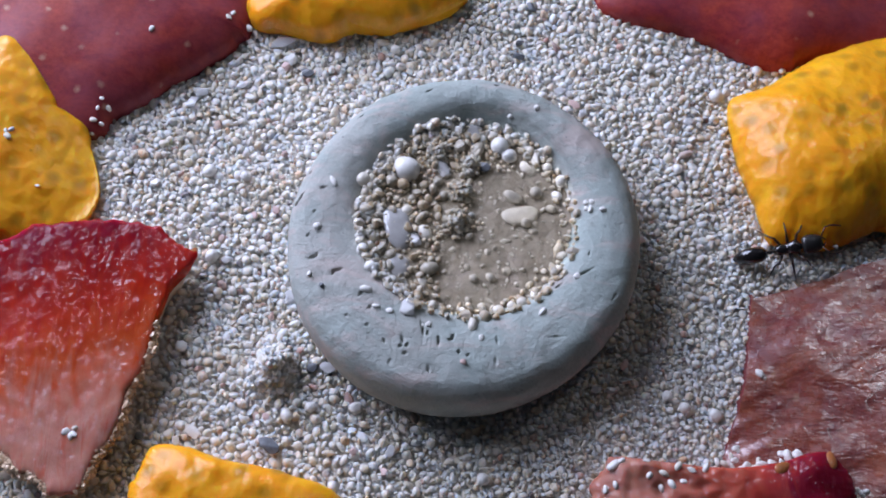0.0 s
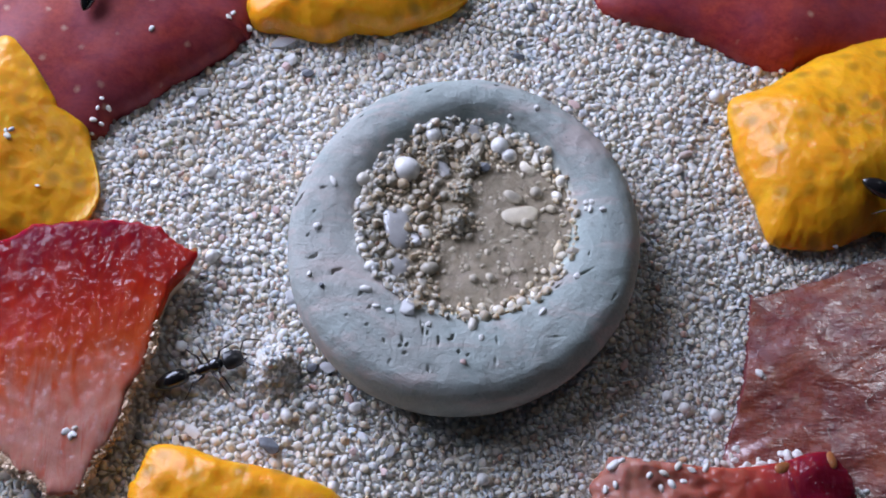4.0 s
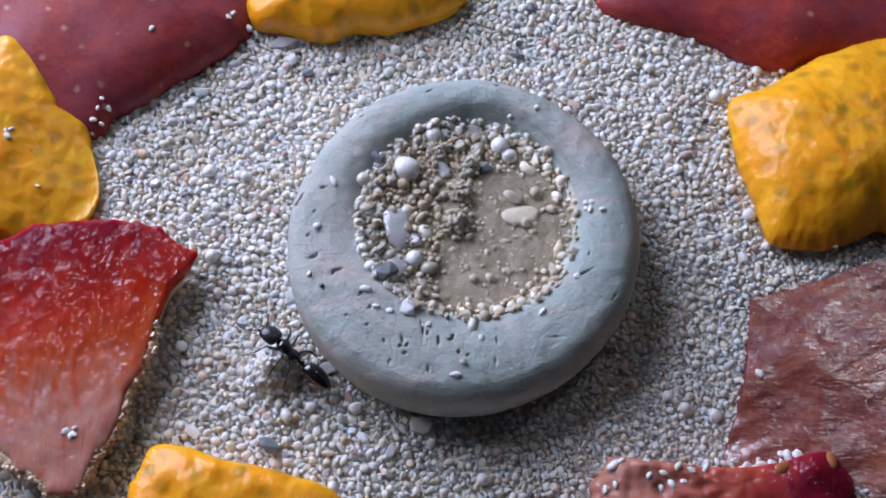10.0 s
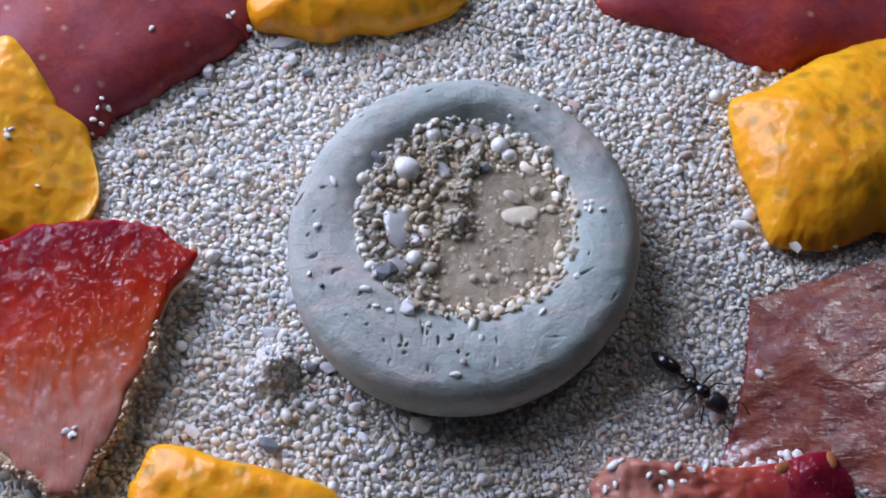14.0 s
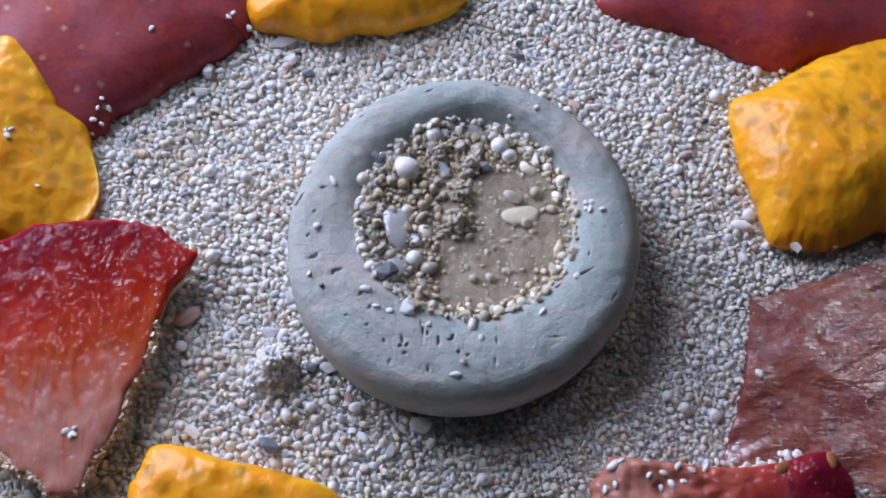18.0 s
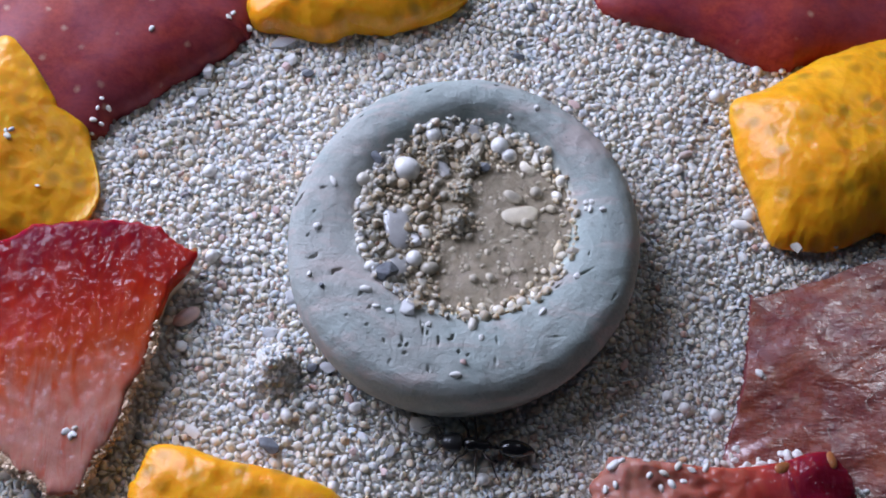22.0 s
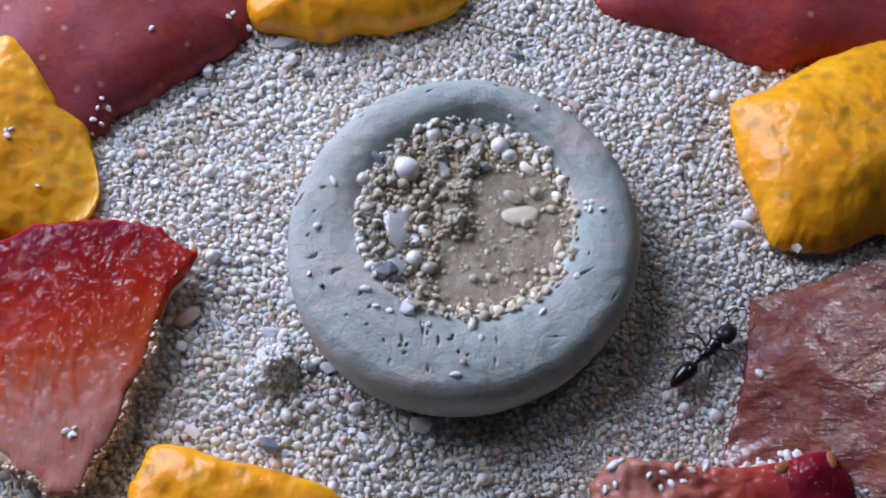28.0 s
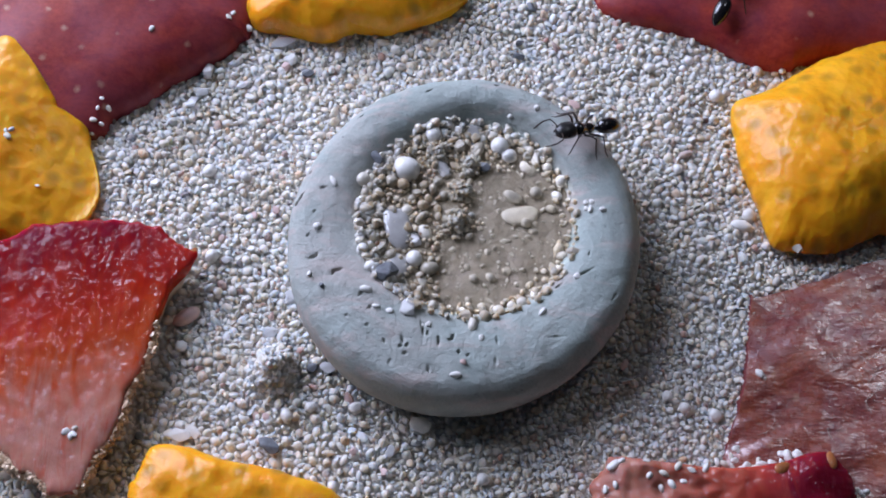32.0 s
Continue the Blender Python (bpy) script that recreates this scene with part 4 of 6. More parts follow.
grain("shell_flake", 15.16, 4.60, (0.33, 0.29, 0.18), QUARTZ, "white shell flake lying on the sand", "shell flake", 0, 1, "flakes on the sand")
grain("shell_flake", 7.22, 10.59, (0.43, 0.32, 0.18), QUARTZ, "white shell flake lying on the sand", "shell flake", 0, 1, "flakes on the sand")
grain("shell_flake", 2.70, 13.39, (0.5, 0.25, 0.18), QUARTZ, "white shell flake lying on the sand", "shell flake", 70, 1, "flakes on the sand")
grain("shell_flake", 8.54, 9.03, (0.4, 0.29, 0.18), QUARTZ, "white shell flake lying on the sand", "shell flake", 30, 1, "flakes on the sand")
grain("bead", 16.93, 10.27, (0.46, 0.45, 0.38), WHITE, "larger white rounded grain among the sand", "grain", 56, 0, "larger grains on the sand")
grain("bead", -13.45, -0.59, (0.41, 0.4, 0.34), WHITE, "larger white rounded grain among the sand", "grain", 105, 0, "larger grains on the sand")
grain("bead", -4.80, -9.69, (0.37, 0.35, 0.3), WHITE, "larger white rounded grain among the sand", "grain", 90, 0, "larger grains on the sand")
grain("bead", -14.09, 5.04, (0.43, 0.42, 0.36), WHITE, "larger white rounded grain among the sand", "grain", 70, 0, "larger grains on the sand")
grain("bead", -5.02, 10.00, (0.3, 0.29, 0.25), WHITE, "larger white rounded grain among the sand", "grain", 160, 0, "larger grains on the sand")
grain("bead", 2.17, -13.65, (0.37, 0.35, 0.3), WHITE, "larger white rounded grain among the sand", "grain", 45, 0, "larger grains on the sand")
grain("bead", -7.28, -9.72, (0.33, 0.32, 0.27), WHITE, "larger white rounded grain among the sand", "grain", 70, 0, "larger grains on the sand")
grain("bead", -8.56, -10.28, (0.37, 0.35, 0.3), WHITE, "larger white rounded grain among the sand", "grain", 136, 0, "larger grains on the sand")
grain("bead", 13.39, -9.67, (0.33, 0.32, 0.27), WHITE, "larger white rounded grain among the sand", "grain", 24, 0, "larger grains on the sand")
grain("bead", 15.11, -10.02, (0.37, 0.35, 0.3), WHITE, "larger white rounded grain among the sand", "grain", 56, 0, "larger grains on the sand")
grain("bead", 19.67, 12.17, (0.33, 0.32, 0.27), WHITE, "larger white rounded grain among the sand", "grain", 20, 0, "larger grains on the sand")
grain("bead", 21.15, 12.06, (0.22, 0.21, 0.18), WHITE, "larger white rounded grain among the sand", "grain", 148, 0, "larger grains on the sand")
grain("bead", -14.82, -6.05, (0.37, 0.35, 0.3), WHITE, "larger white rounded grain among the sand", "grain", 80, 0, "larger grains on the sand")
grain("bead", -11.85, 4.71, (0.33, 0.32, 0.27), WHITE, "larger white rounded grain among the sand", "grain", 165, 0, "larger grains on the sand")
grain("bead", 1.27, 11.92, (0.3, 0.29, 0.25), WHITE, "larger white rounded grain among the sand", "grain", 160, 0, "larger grains on the sand")
grain("bead", 6.15, 10.24, (0.3, 0.29, 0.25), WHITE, "larger white rounded grain among the sand", "grain", 60, 0, "larger grains on the sand")
grain("bead", -6.54, 13.15, (0.3, 0.29, 0.25), WHITE, "larger white rounded grain among the sand", "grain", 60, 0, "larger grains on the sand")
grain("bead", -2.99, 13.62, (0.33, 0.32, 0.27), WHITE, "larger white rounded grain among the sand", "grain", 40, 0, "larger grains on the sand")
grain("bead", 12.93, 12.28, (0.33, 0.32, 0.27), WHITE, "larger white rounded grain among the sand", "grain", 130, 0, "larger grains on the sand")
grain("bead", 14.09, 5.01, (0.3, 0.29, 0.25), WHITE, "larger white rounded grain among the sand", "grain", 120, 0, "larger grains on the sand")
grain("bead", 12.44, -8.95, (0.3, 0.29, 0.25), WHITE, "larger white rounded grain among the sand", "grain", 160, 0, "larger grains on the sand")
grain("stone", -8.41, 11.97, (0.46, 0.39, 0.33), GREY, "dark grey stone chip lying among pale sand", "stone", 18, 1, "stones on the sand")
grain("stone", 4.76, 13.18, (0.37, 0.39, 0.31), GREY, "dark grey stone chip lying among pale sand", "stone", 54, 1, "stones on the sand")
grain("stone", -9.52, -11.88, (0.76, 0.61, 0.52), GREY, "dark grey stone chip lying among pale sand", "stone", 165, 1, "stones on the sand")
grain("stone", -16.67, -11.30, (0.3, 0.29, 0.25), GREY, "dark grey stone chip lying among pale sand", "stone", 15, 1, "stones on the sand")
grain("stone", -6.63, -3.93, (0.23, 0.18, 0.15), GREY, "dark grey stone chip lying among pale sand", "stone", 84, 1, "stones on the sand")
grain("stone", 4.86, 14.23, (0.37, 0.25, 0.21), GREY, "dark grey stone chip lying among pale sand", "stone", 60, 1, "stones on the sand")
grain("stone", 9.45, -6.30, (0.27, 0.21, 0.18), GREY, "dark grey stone chip lying among pale sand", "stone", 0, 1, "stones on the sand")
grain("stone", -16.93, -11.66, (0.2, 0.21, 0.17), GREY, "dark grey stone chip lying among pale sand", "stone", 165, 1, "stones on the sand")
grain("stone", 1.68, 5.37, (0.23, 0.18, 0.15), GREY, "dark grey stone chip lying among pale sand", "stone", 165, 1, "stones on the sand")
grain("stone", 5.65, 16.77, (0.6, 0.29, 0.25), GREY, "dark grey stone chip lying among pale sand", "stone", 120, 1, "stones on the sand")
grain("stone", -7.32, -7.49, (0.43, 0.32, 0.27), GREY, "dark grey stone chip lying among pale sand", "stone", 36, 1, "stones on the sand")
grain("shell_flake", 8.05, 9.63, (0.46, 0.39, 0.2), PINK, "pinkish shell bit lying among the sand", "shell flake", 165, 1, "pink bits on the sand")
grain("shell_flake", -9.89, 2.35, (0.27, 0.32, 0.2), PINK, "pinkish shell bit lying among the sand", "shell flake", 24, 1, "pink bits on the sand")
grain("shell_flake", -9.75, -10.27, (0.27, 0.32, 0.2), PINK, "pinkish shell bit lying among the sand", "shell flake", 150, 1, "pink bits on the sand")
grain("shell_flake", -11.16, 2.10, (0.3, 0.25, 0.2), PINK, "pinkish shell bit lying among the sand", "shell flake", 90, 1, "pink bits on the sand")
grain("shell_flake", 11.65, 0.51, (0.33, 0.25, 0.2), PINK, "pinkish shell bit lying among the sand", "shell flake", 165, 1, "pink bits on the sand")
grain("shell_flake", 1.07, -8.32, (0.23, 0.18, 0.2), PINK, "pinkish shell bit lying among the sand", "shell flake", 120, 1, "pink bits on the sand")
grain("shell_flake", -3.17, -13.30, (0.3, 0.29, 0.2), PINK, "pinkish shell bit lying among the sand", "shell flake", 60, 1, "pink bits on the sand")
grain("shell_flake", -4.87, -12.24, (0.27, 0.25, 0.2), PINK, "pinkish shell bit lying among the sand", "shell flake", 75, 1, "pink bits on the sand")
grain("shell_flake", -9.88, 12.43, (0.43, 0.32, 0.2), PINK, "pinkish shell bit lying among the sand", "shell flake", 75, 1, "pink bits on the sand")
grain("shell_flake", 10.20, -7.12, (0.43, 0.29, 0.2), PINK, "pinkish shell bit lying among the sand", "shell flake", 75, 1, "pink bits on the sand")
BROUGHT.append((grain("shell_flake", -14.64, 12.13, (0.5, 0.71, 0.6), QUARTZ, "upright translucent flake set against the red fruit", "shell flake", 15, 1), 11.2, (-32, 22)))
BROUGHT.append((grain("shell_flake", -1.18, -10.66, (0.66, 0.82, 0.4), CREAM, "wedge-shaped cream chip leaning on the dish", "shell flake", 30, 1), 9.4, (0, -22)))
BROUGHT.append((grain("shell_flake", -9.78, -5.39, (0.53, 0.43, 0.25), QUARTZ, "white shell flake lying on the sand", "shell flake", 20, 1), 11.5, (-31, -19)))
BROUGHT.append((grain("shell_flake", -14.62, -4.25, (0.9, 0.45, 0.4), PINK, "peach-coloured shell bit beside the strawberry", "shell flake", 35, 0), 16.4, (-31, -20)))
BROUGHT.append((grain("shell_flake", -14.38, -11.20, (0.73, 0.57, 0.25), WHITE, "white shell flake lying on the sand", "shell flake", 10, 1), 30.9, (-29, -20)))
BROUGHT.append((grain("bead", 17.60, 1.36, (0.37, 0.61, 0.31), WHITE, "oblong white grain beside the citrus peel", "grain", 80, 0), 11, (33, 2)))
BROUGHT.append((grain("bead", 18.18, 2.10, (0.4, 0.39, 0.33), WHITE, "round white grain beside the citrus peel", "grain", 0, 0), 6.9, (33, 4)))
BROUGHT.append((grain("shell_flake", 20.38, -0.28, (0.46, 0.46, 0.4), CREAM, "cream chip under the citrus peel", "shell flake", 10, 1), 13.6, (32, -1)))
grain("grain", -13.38, 15.20, (0.21, 0.18, 0.15), CREAM, "small pale grain stuck on the fruit", "grain", 135, 1, "grains on the fruit")
grain("grain", -13.18, 15.56, (0.16, 0.13, 0.11), WHITE, "small pale grain stuck on the fruit", "grain", 32, 0, "grains on the fruit")
grain("grain", -17.90, 13.86, (0.18, 0.15, 0.13), WHITE, "small pale grain stuck on the fruit", "grain", 68, 0, "grains on the fruit")
grain("grain", -20.72, 9.31, (0.13, 0.11, 0.09), WHITE, "small pale grain stuck on the fruit", "grain", 158, 0, "grains on the fruit")
grain("grain", -20.90, 8.68, (0.14, 0.12, 0.1), WHITE, "small pale grain stuck on the fruit", "grain", 92, 0, "grains on the fruit")
grain("grain", -20.33, 8.88, (0.19, 0.17, 0.14), CREAM, "small pale grain stuck on the fruit", "grain", 132, 0, "grains on the fruit")
grain("grain", -21.20, 8.02, (0.19, 0.17, 0.14), CREAM, "small pale grain stuck on the fruit", "grain", 162, 0, "grains on the fruit")
grain("grain", -20.72, 7.88, (0.17, 0.14, 0.12), WHITE, "small pale grain stuck on the fruit", "grain", 158, 0, "grains on the fruit")
grain("grain", -21.30, 7.37, (0.16, 0.13, 0.11), CREAM, "small pale grain stuck on the fruit", "grain", 162, 0, "grains on the fruit")
grain("grain", -25.59, 6.09, (0.21, 0.18, 0.15), CREAM, "small pale grain stuck on the fruit", "grain", 132, 0, "grains on the fruit")
grain("grain", -25.37, 6.52, (0.16, 0.13, 0.11), WHITE, "small pale grain stuck on the fruit", "grain", 40, 0, "grains on the fruit")
grain("grain", -25.68, 6.37, (0.13, 0.11, 0.09), WHITE, "small pale grain stuck on the fruit", "grain", 110, 0, "grains on the fruit")
grain("grain", -23.66, 3.22, (0.14, 0.12, 0.1), WHITE, "small pale grain stuck on the fruit", "grain", 175, 1, "grains on the fruit")
grain("grain", -20.04, -11.51, (0.19, 0.17, 0.14), WHITE, "small pale grain stuck on the fruit", "grain", 38, 0, "grains on the fruit")
grain("grain", -19.71, -11.69, (0.18, 0.15, 0.13), WHITE, "small pale grain stuck on the fruit", "grain", 148, 0, "grains on the fruit")
grain("grain", -19.82, -11.81, (0.17, 0.14, 0.12), WHITE, "small pale grain stuck on the fruit", "grain", 104, 0, "grains on the fruit")
grain("grain", -19.63, -11.38, (0.13, 0.11, 0.09), CREAM, "small pale grain stuck on the fruit", "grain", 12, 0, "grains on the fruit")
grain("grain", 17.60, -7.87, (0.23, 0.2, 0.17), WHITE, "small pale grain stuck on the fruit", "grain", 112, 0, "grains on the fruit")
grain("grain", 16.76, -8.21, (0.16, 0.13, 0.11), WHITE, "small pale grain stuck on the fruit", "grain", 142, 0, "grains on the fruit")
grain("grain", 15.92, -12.04, (0.19, 0.17, 0.14), WHITE, "small pale grain stuck on the fruit", "grain", 10, 0, "grains on the fruit")
grain("grain", 15.62, -12.52, (0.16, 0.13, 0.11), CREAM, "small pale grain stuck on the fruit", "grain", 102, 0, "grains on the fruit")
grain("grain", 16.04, -12.21, (0.13, 0.11, 0.09), WHITE, "small pale grain stuck on the fruit", "grain", 65, 1, "grains on the fruit")
grain("grain", 21.99, -14.46, (0.18, 0.15, 0.13), CREAM, "small pale grain stuck on the fruit", "grain", 24, 0, "grains on the fruit")
grain("grain", 22.19, -14.62, (0.18, 0.15, 0.13), WHITE, "small pale grain stuck on the fruit", "grain", 112, 0, "grains on the fruit")
grain("grain", 22.44, -14.56, (0.18, 0.15, 0.13), WHITE, "small pale grain stuck on the fruit", "grain", 20, 0, "grains on the fruit")
grain("grain", 22.68, -0.27, (0.16, 0.13, 0.11), WHITE, "small pale grain stuck on the fruit", "grain", 124, 0, "grains on the fruit")
grain("grain", 8.88, -13.49, (0.31, 0.27, 0.23), WHITE, "small pale grain stuck on the fruit", "grain", 44, 0, "grains on the fruit")
grain("grain", 8.44, -14.79, (0.18, 0.15, 0.13), WHITE, "small pale grain stuck on the fruit", "grain", 92, 0, "grains on the fruit")
grain("grain", 8.97, -14.53, (0.18, 0.15, 0.13), WHITE, "small pale grain stuck on the fruit", "grain", 110, 0, "grains on the fruit")
grain("grain", 10.73, -14.05, (0.18, 0.15, 0.13), WHITE, "small pale grain stuck on the fruit", "grain", 50, 0, "grains on the fruit")
grain("grain", -12.28, 14.99, (0.28, 0.24, 0.2), WHITE, "small pale grain stuck on the fruit", "grain", 160, 0, "grains on the fruit")
grain("grain", -11.90, 14.79, (0.26, 0.22, 0.19), WHITE, "small pale grain stuck on the fruit", "grain", 112, 0, "grains on the fruit")
grain("grain", -12.26, 14.28, (0.21, 0.18, 0.15), WHITE, "small pale grain stuck on the fruit", "grain", 160, 0, "grains on the fruit")
grain("grain", -11.99, 13.99, (0.18, 0.15, 0.13), WHITE, "small pale grain stuck on the fruit", "grain", 68, 0, "grains on the fruit")
grain("grain", 15.21, -12.90, (0.21, 0.17, 0.14), CREAM, "small pale grain stuck on the fruit", "grain", 150, 0, "grains on the fruit")
grain("grain", 15.56, -13.10, (0.24, 0.19, 0.16), WHITE, "small pale grain stuck on the fruit", "grain", 113, 1, "grains on the fruit")
grain("grain", 16.01, -13.21, (0.19, 0.15, 0.13), WHITE, "small pale grain stuck on the fruit", "grain", 98, 0, "grains on the fruit")
grain("grain", 16.37, -13.04, (0.27, 0.21, 0.18), WHITE, "small pale grain stuck on the fruit", "grain", 50, 0, "grains on the fruit")
grain("grain", 16.78, -13.16, (0.24, 0.19, 0.16), CREAM, "small pale grain stuck on the fruit", "grain", 24, 0, "grains on the fruit")
grain("grain", 17.21, -13.01, (0.24, 0.19, 0.16), WHITE, "small pale grain stuck on the fruit", "grain", 178, 0, "grains on the fruit")
grain("grain", 17.64, -12.92, (0.21, 0.17, 0.14), WHITE, "small pale grain stuck on the fruit", "grain", 152, 0, "grains on the fruit")
grain("grain", 17.76, -13.33, (0.21, 0.17, 0.14), WHITE, "small pale grain stuck on the fruit", "grain", 115, 1, "grains on the fruit")
grain("grain", 18.56, -12.53, (0.32, 0.26, 0.22), WHITE, "small pale grain stuck on the fruit", "grain", 100, 0, "grains on the fruit")
grain("grain", 19.10, -12.53, (0.35, 0.28, 0.24), WHITE, "small pale grain stuck on the fruit", "grain", 118, 0, "grains on the fruit")
grain("grain", 18.25, -12.45, (0.24, 0.19, 0.16), WHITE, "small pale grain stuck on the fruit", "grain", 170, 0, "grains on the fruit")
grain("grain", 17.00, -12.80, (0.19, 0.15, 0.13), CREAM, "small pale grain stuck on the fruit", "grain", 90, 0, "grains on the fruit")
grain("grain", 15.81, -12.72, (0.19, 0.15, 0.13), WHITE, "small pale grain stuck on the fruit", "grain", 10, 0, "grains on the fruit")
grain("grain", 12.23, -13.62, (0.24, 0.19, 0.16), CREAM, "small pale grain stuck on the fruit", "grain", 60, 0, "grains on the fruit")
grain("grain", 11.48, -14.00, (0.21, 0.17, 0.14), CREAM, "small pale grain stuck on the fruit", "grain", 156, 0, "grains on the fruit")
grain("grain", 11.85, -14.59, (0.24, 0.19, 0.16), WHITE, "small pale grain stuck on the fruit", "grain", 130, 0, "grains on the fruit")
grain("grain", 11.33, -14.68, (0.19, 0.15, 0.13), WHITE, "small pale grain stuck on the fruit", "grain", 112, 0, "grains on the fruit")
grain("grain", 12.43, -14.38, (0.16, 0.13, 0.11), WHITE, "small pale grain stuck on the fruit", "grain", 170, 0, "grains on the fruit")
grain("grain", 12.95, -13.80, (0.24, 0.19, 0.16), WHITE, "small pale grain stuck on the fruit", "grain", 155, 1, "grains on the fruit")
grain("grain", 13.73, -13.64, (0.21, 0.17, 0.14), WHITE, "small pale grain stuck on the fruit", "grain", 70, 0, "grains on the fruit")
grain("grain", 14.91, -12.73, (0.21, 0.17, 0.14), WHITE, "small pale grain stuck on the fruit", "grain", 110, 0, "grains on the fruit")
grain("grain", 10.64, -13.29, (0.19, 0.15, 0.13), WHITE, "small pale grain stuck on the fruit", "grain", 175, 1, "grains on the fruit")
grain("grain", 10.24, -12.47, (0.24, 0.19, 0.16), WHITE, "small pale grain stuck on the fruit", "grain", 58, 0, "grains on the fruit")
grain("grain", 9.35, -13.23, (0.19, 0.15, 0.13), WHITE, "small pale grain stuck on the fruit", "grain", 40, 0, "grains on the fruit")


def hollow_grains():
    """Small wet grains heaped in the hollow, drier ones along its edge, and the mud crumbs among them."""
    rng = np.random.default_rng(21)
    rows, near, dry, bedded = [], [], [], []
    for _ in range(6200):
        a, s = rng.uniform(0, 2 * math.pi), math.sqrt(rng.uniform(0, 1))
        x, y = DISH[0] + 0.4 + 6.25 * s * math.cos(a), DISH[1] + 0.65 + 6.25 * s * math.sin(a)
        heaped = x < -0.2 + 1.2 * wob(x, y, 2, 2) or (y > 3.6 and x < 4.2)
        open_mud = not heaped and s < 0.82
        if rng.random() > (0.09 if open_mud else 0.95 if heaped else 0.5):
            continue
        r = float(np.clip((0.15 if open_mud else 0.20) * math.exp(rng.normal(0, 0.34)), 0.08, 0.38))
        if any((x - u) ** 2 + (y - v) ** 2 < (0.78 * (r + q)) ** 2 for u, v, q in near):
            continue
        near.append((x, y, r))
        if open_mud:
            bedded.append((x, y, top(x, y) - 0.3 * r, r))
        else:
            rows.append((x, y, top(x, y) + 0.35 * r + (0.14 if heaped else 0) * rng.random(), r))
    # a bank of grains up against the wall, dry at its top
    for low, high, count in ((40, 100, 120), (100, 240, 420), (240, 330, 42)):
        for _ in range(count):
            a, s = radians(rng.uniform(low, high)), rng.uniform(0.84, 1.03 if low == 100 else 1.03)
            r = float(np.clip(0.185 * math.exp(rng.normal(0, 0.3)), 0.10, 0.34))
            x, y = DISH[0] + 0.4 + 6.2 * s * math.cos(a), DISH[1] + 0.75 + 6.2 * s * math.sin(a)
            (dry if s > 0.91 and low < 240 else rows).append((x, y, top(x, y) + 0.4 * r + rng.uniform(0, 0.1), r))
    tagged(new("hollow_grains", grain_mesh("hollow_grains", rows, SAND_WET, 8)), "small silty wet grains heaped in the hollow of the dish", "sand", kind="stuff")
    tagged(new("mud_grains", grain_mesh("mud_grains", bedded, SILTY, 16)), "silt-covered grains bedded in the mud of the hollow", "sand", kind="stuff")
    tagged(new("edge_grains", grain_mesh("edge_grains", dry, SAND_DAMP, 14)), "small pale grains along the edge of the hollow", "sand", kind="stuff")
    for cx, cy, wide, high in ((1.0, 2.25, 0.80, 0.75), (0.85, 0.3, 1.05, 0.85), (1.7, 3.9, 0.7, 0.7), (-0.3, 4.9, 0.9, 0.6)):
        lump = []
        for _ in range(90):
            u, v = rng.normal(0, 0.42, 2) * wide
            r = float(np.clip(0.15 * math.exp(rng.normal(0, 0.3)), 0.08, 0.24))
            lump.append((cx + u, cy + v, 2.8 + high * math.exp(-(u * u + v * v) / wide ** 2 * 1.6) * rng.uniform(0.4, 1.0) + 0.2 * r, r))
        tagged(new("mud_crumb", grain_mesh("mud_crumb", lump, SAND_WET, 15)), "crumb of grains stuck together with wet mud", "mud crumb", "mud crumbs in the hollow")


hollow_grains()


def crumb_heap():
    """A crumbly heap beside the dish, and loose grains on top of the sand."""
    rng = np.random.default_rng(33)
    rows = []
    for _ in range(620):
        u, v = rng.normal(0, 0.85, 2)
        r = float(np.clip(0.17 * math.exp(rng.normal(0, 0.35)), 0.08, 0.3))
        rows.append((-9.3 + u, -7.6 + 1.15 * v, 0.1 + 2.2 * math.exp(-(u * u + v * v) / 1.1) * rng.uniform(0.5, 1.0) + 0.3 * wob(u, v, 1.0, 0.5), r))
    tagged(new("sand_heap", grain_mesh("sand_heap", rows, SAND, 9)), "crumbly little heap of sand beside the dish", "sand", kind="stuff")


crumb_heap()


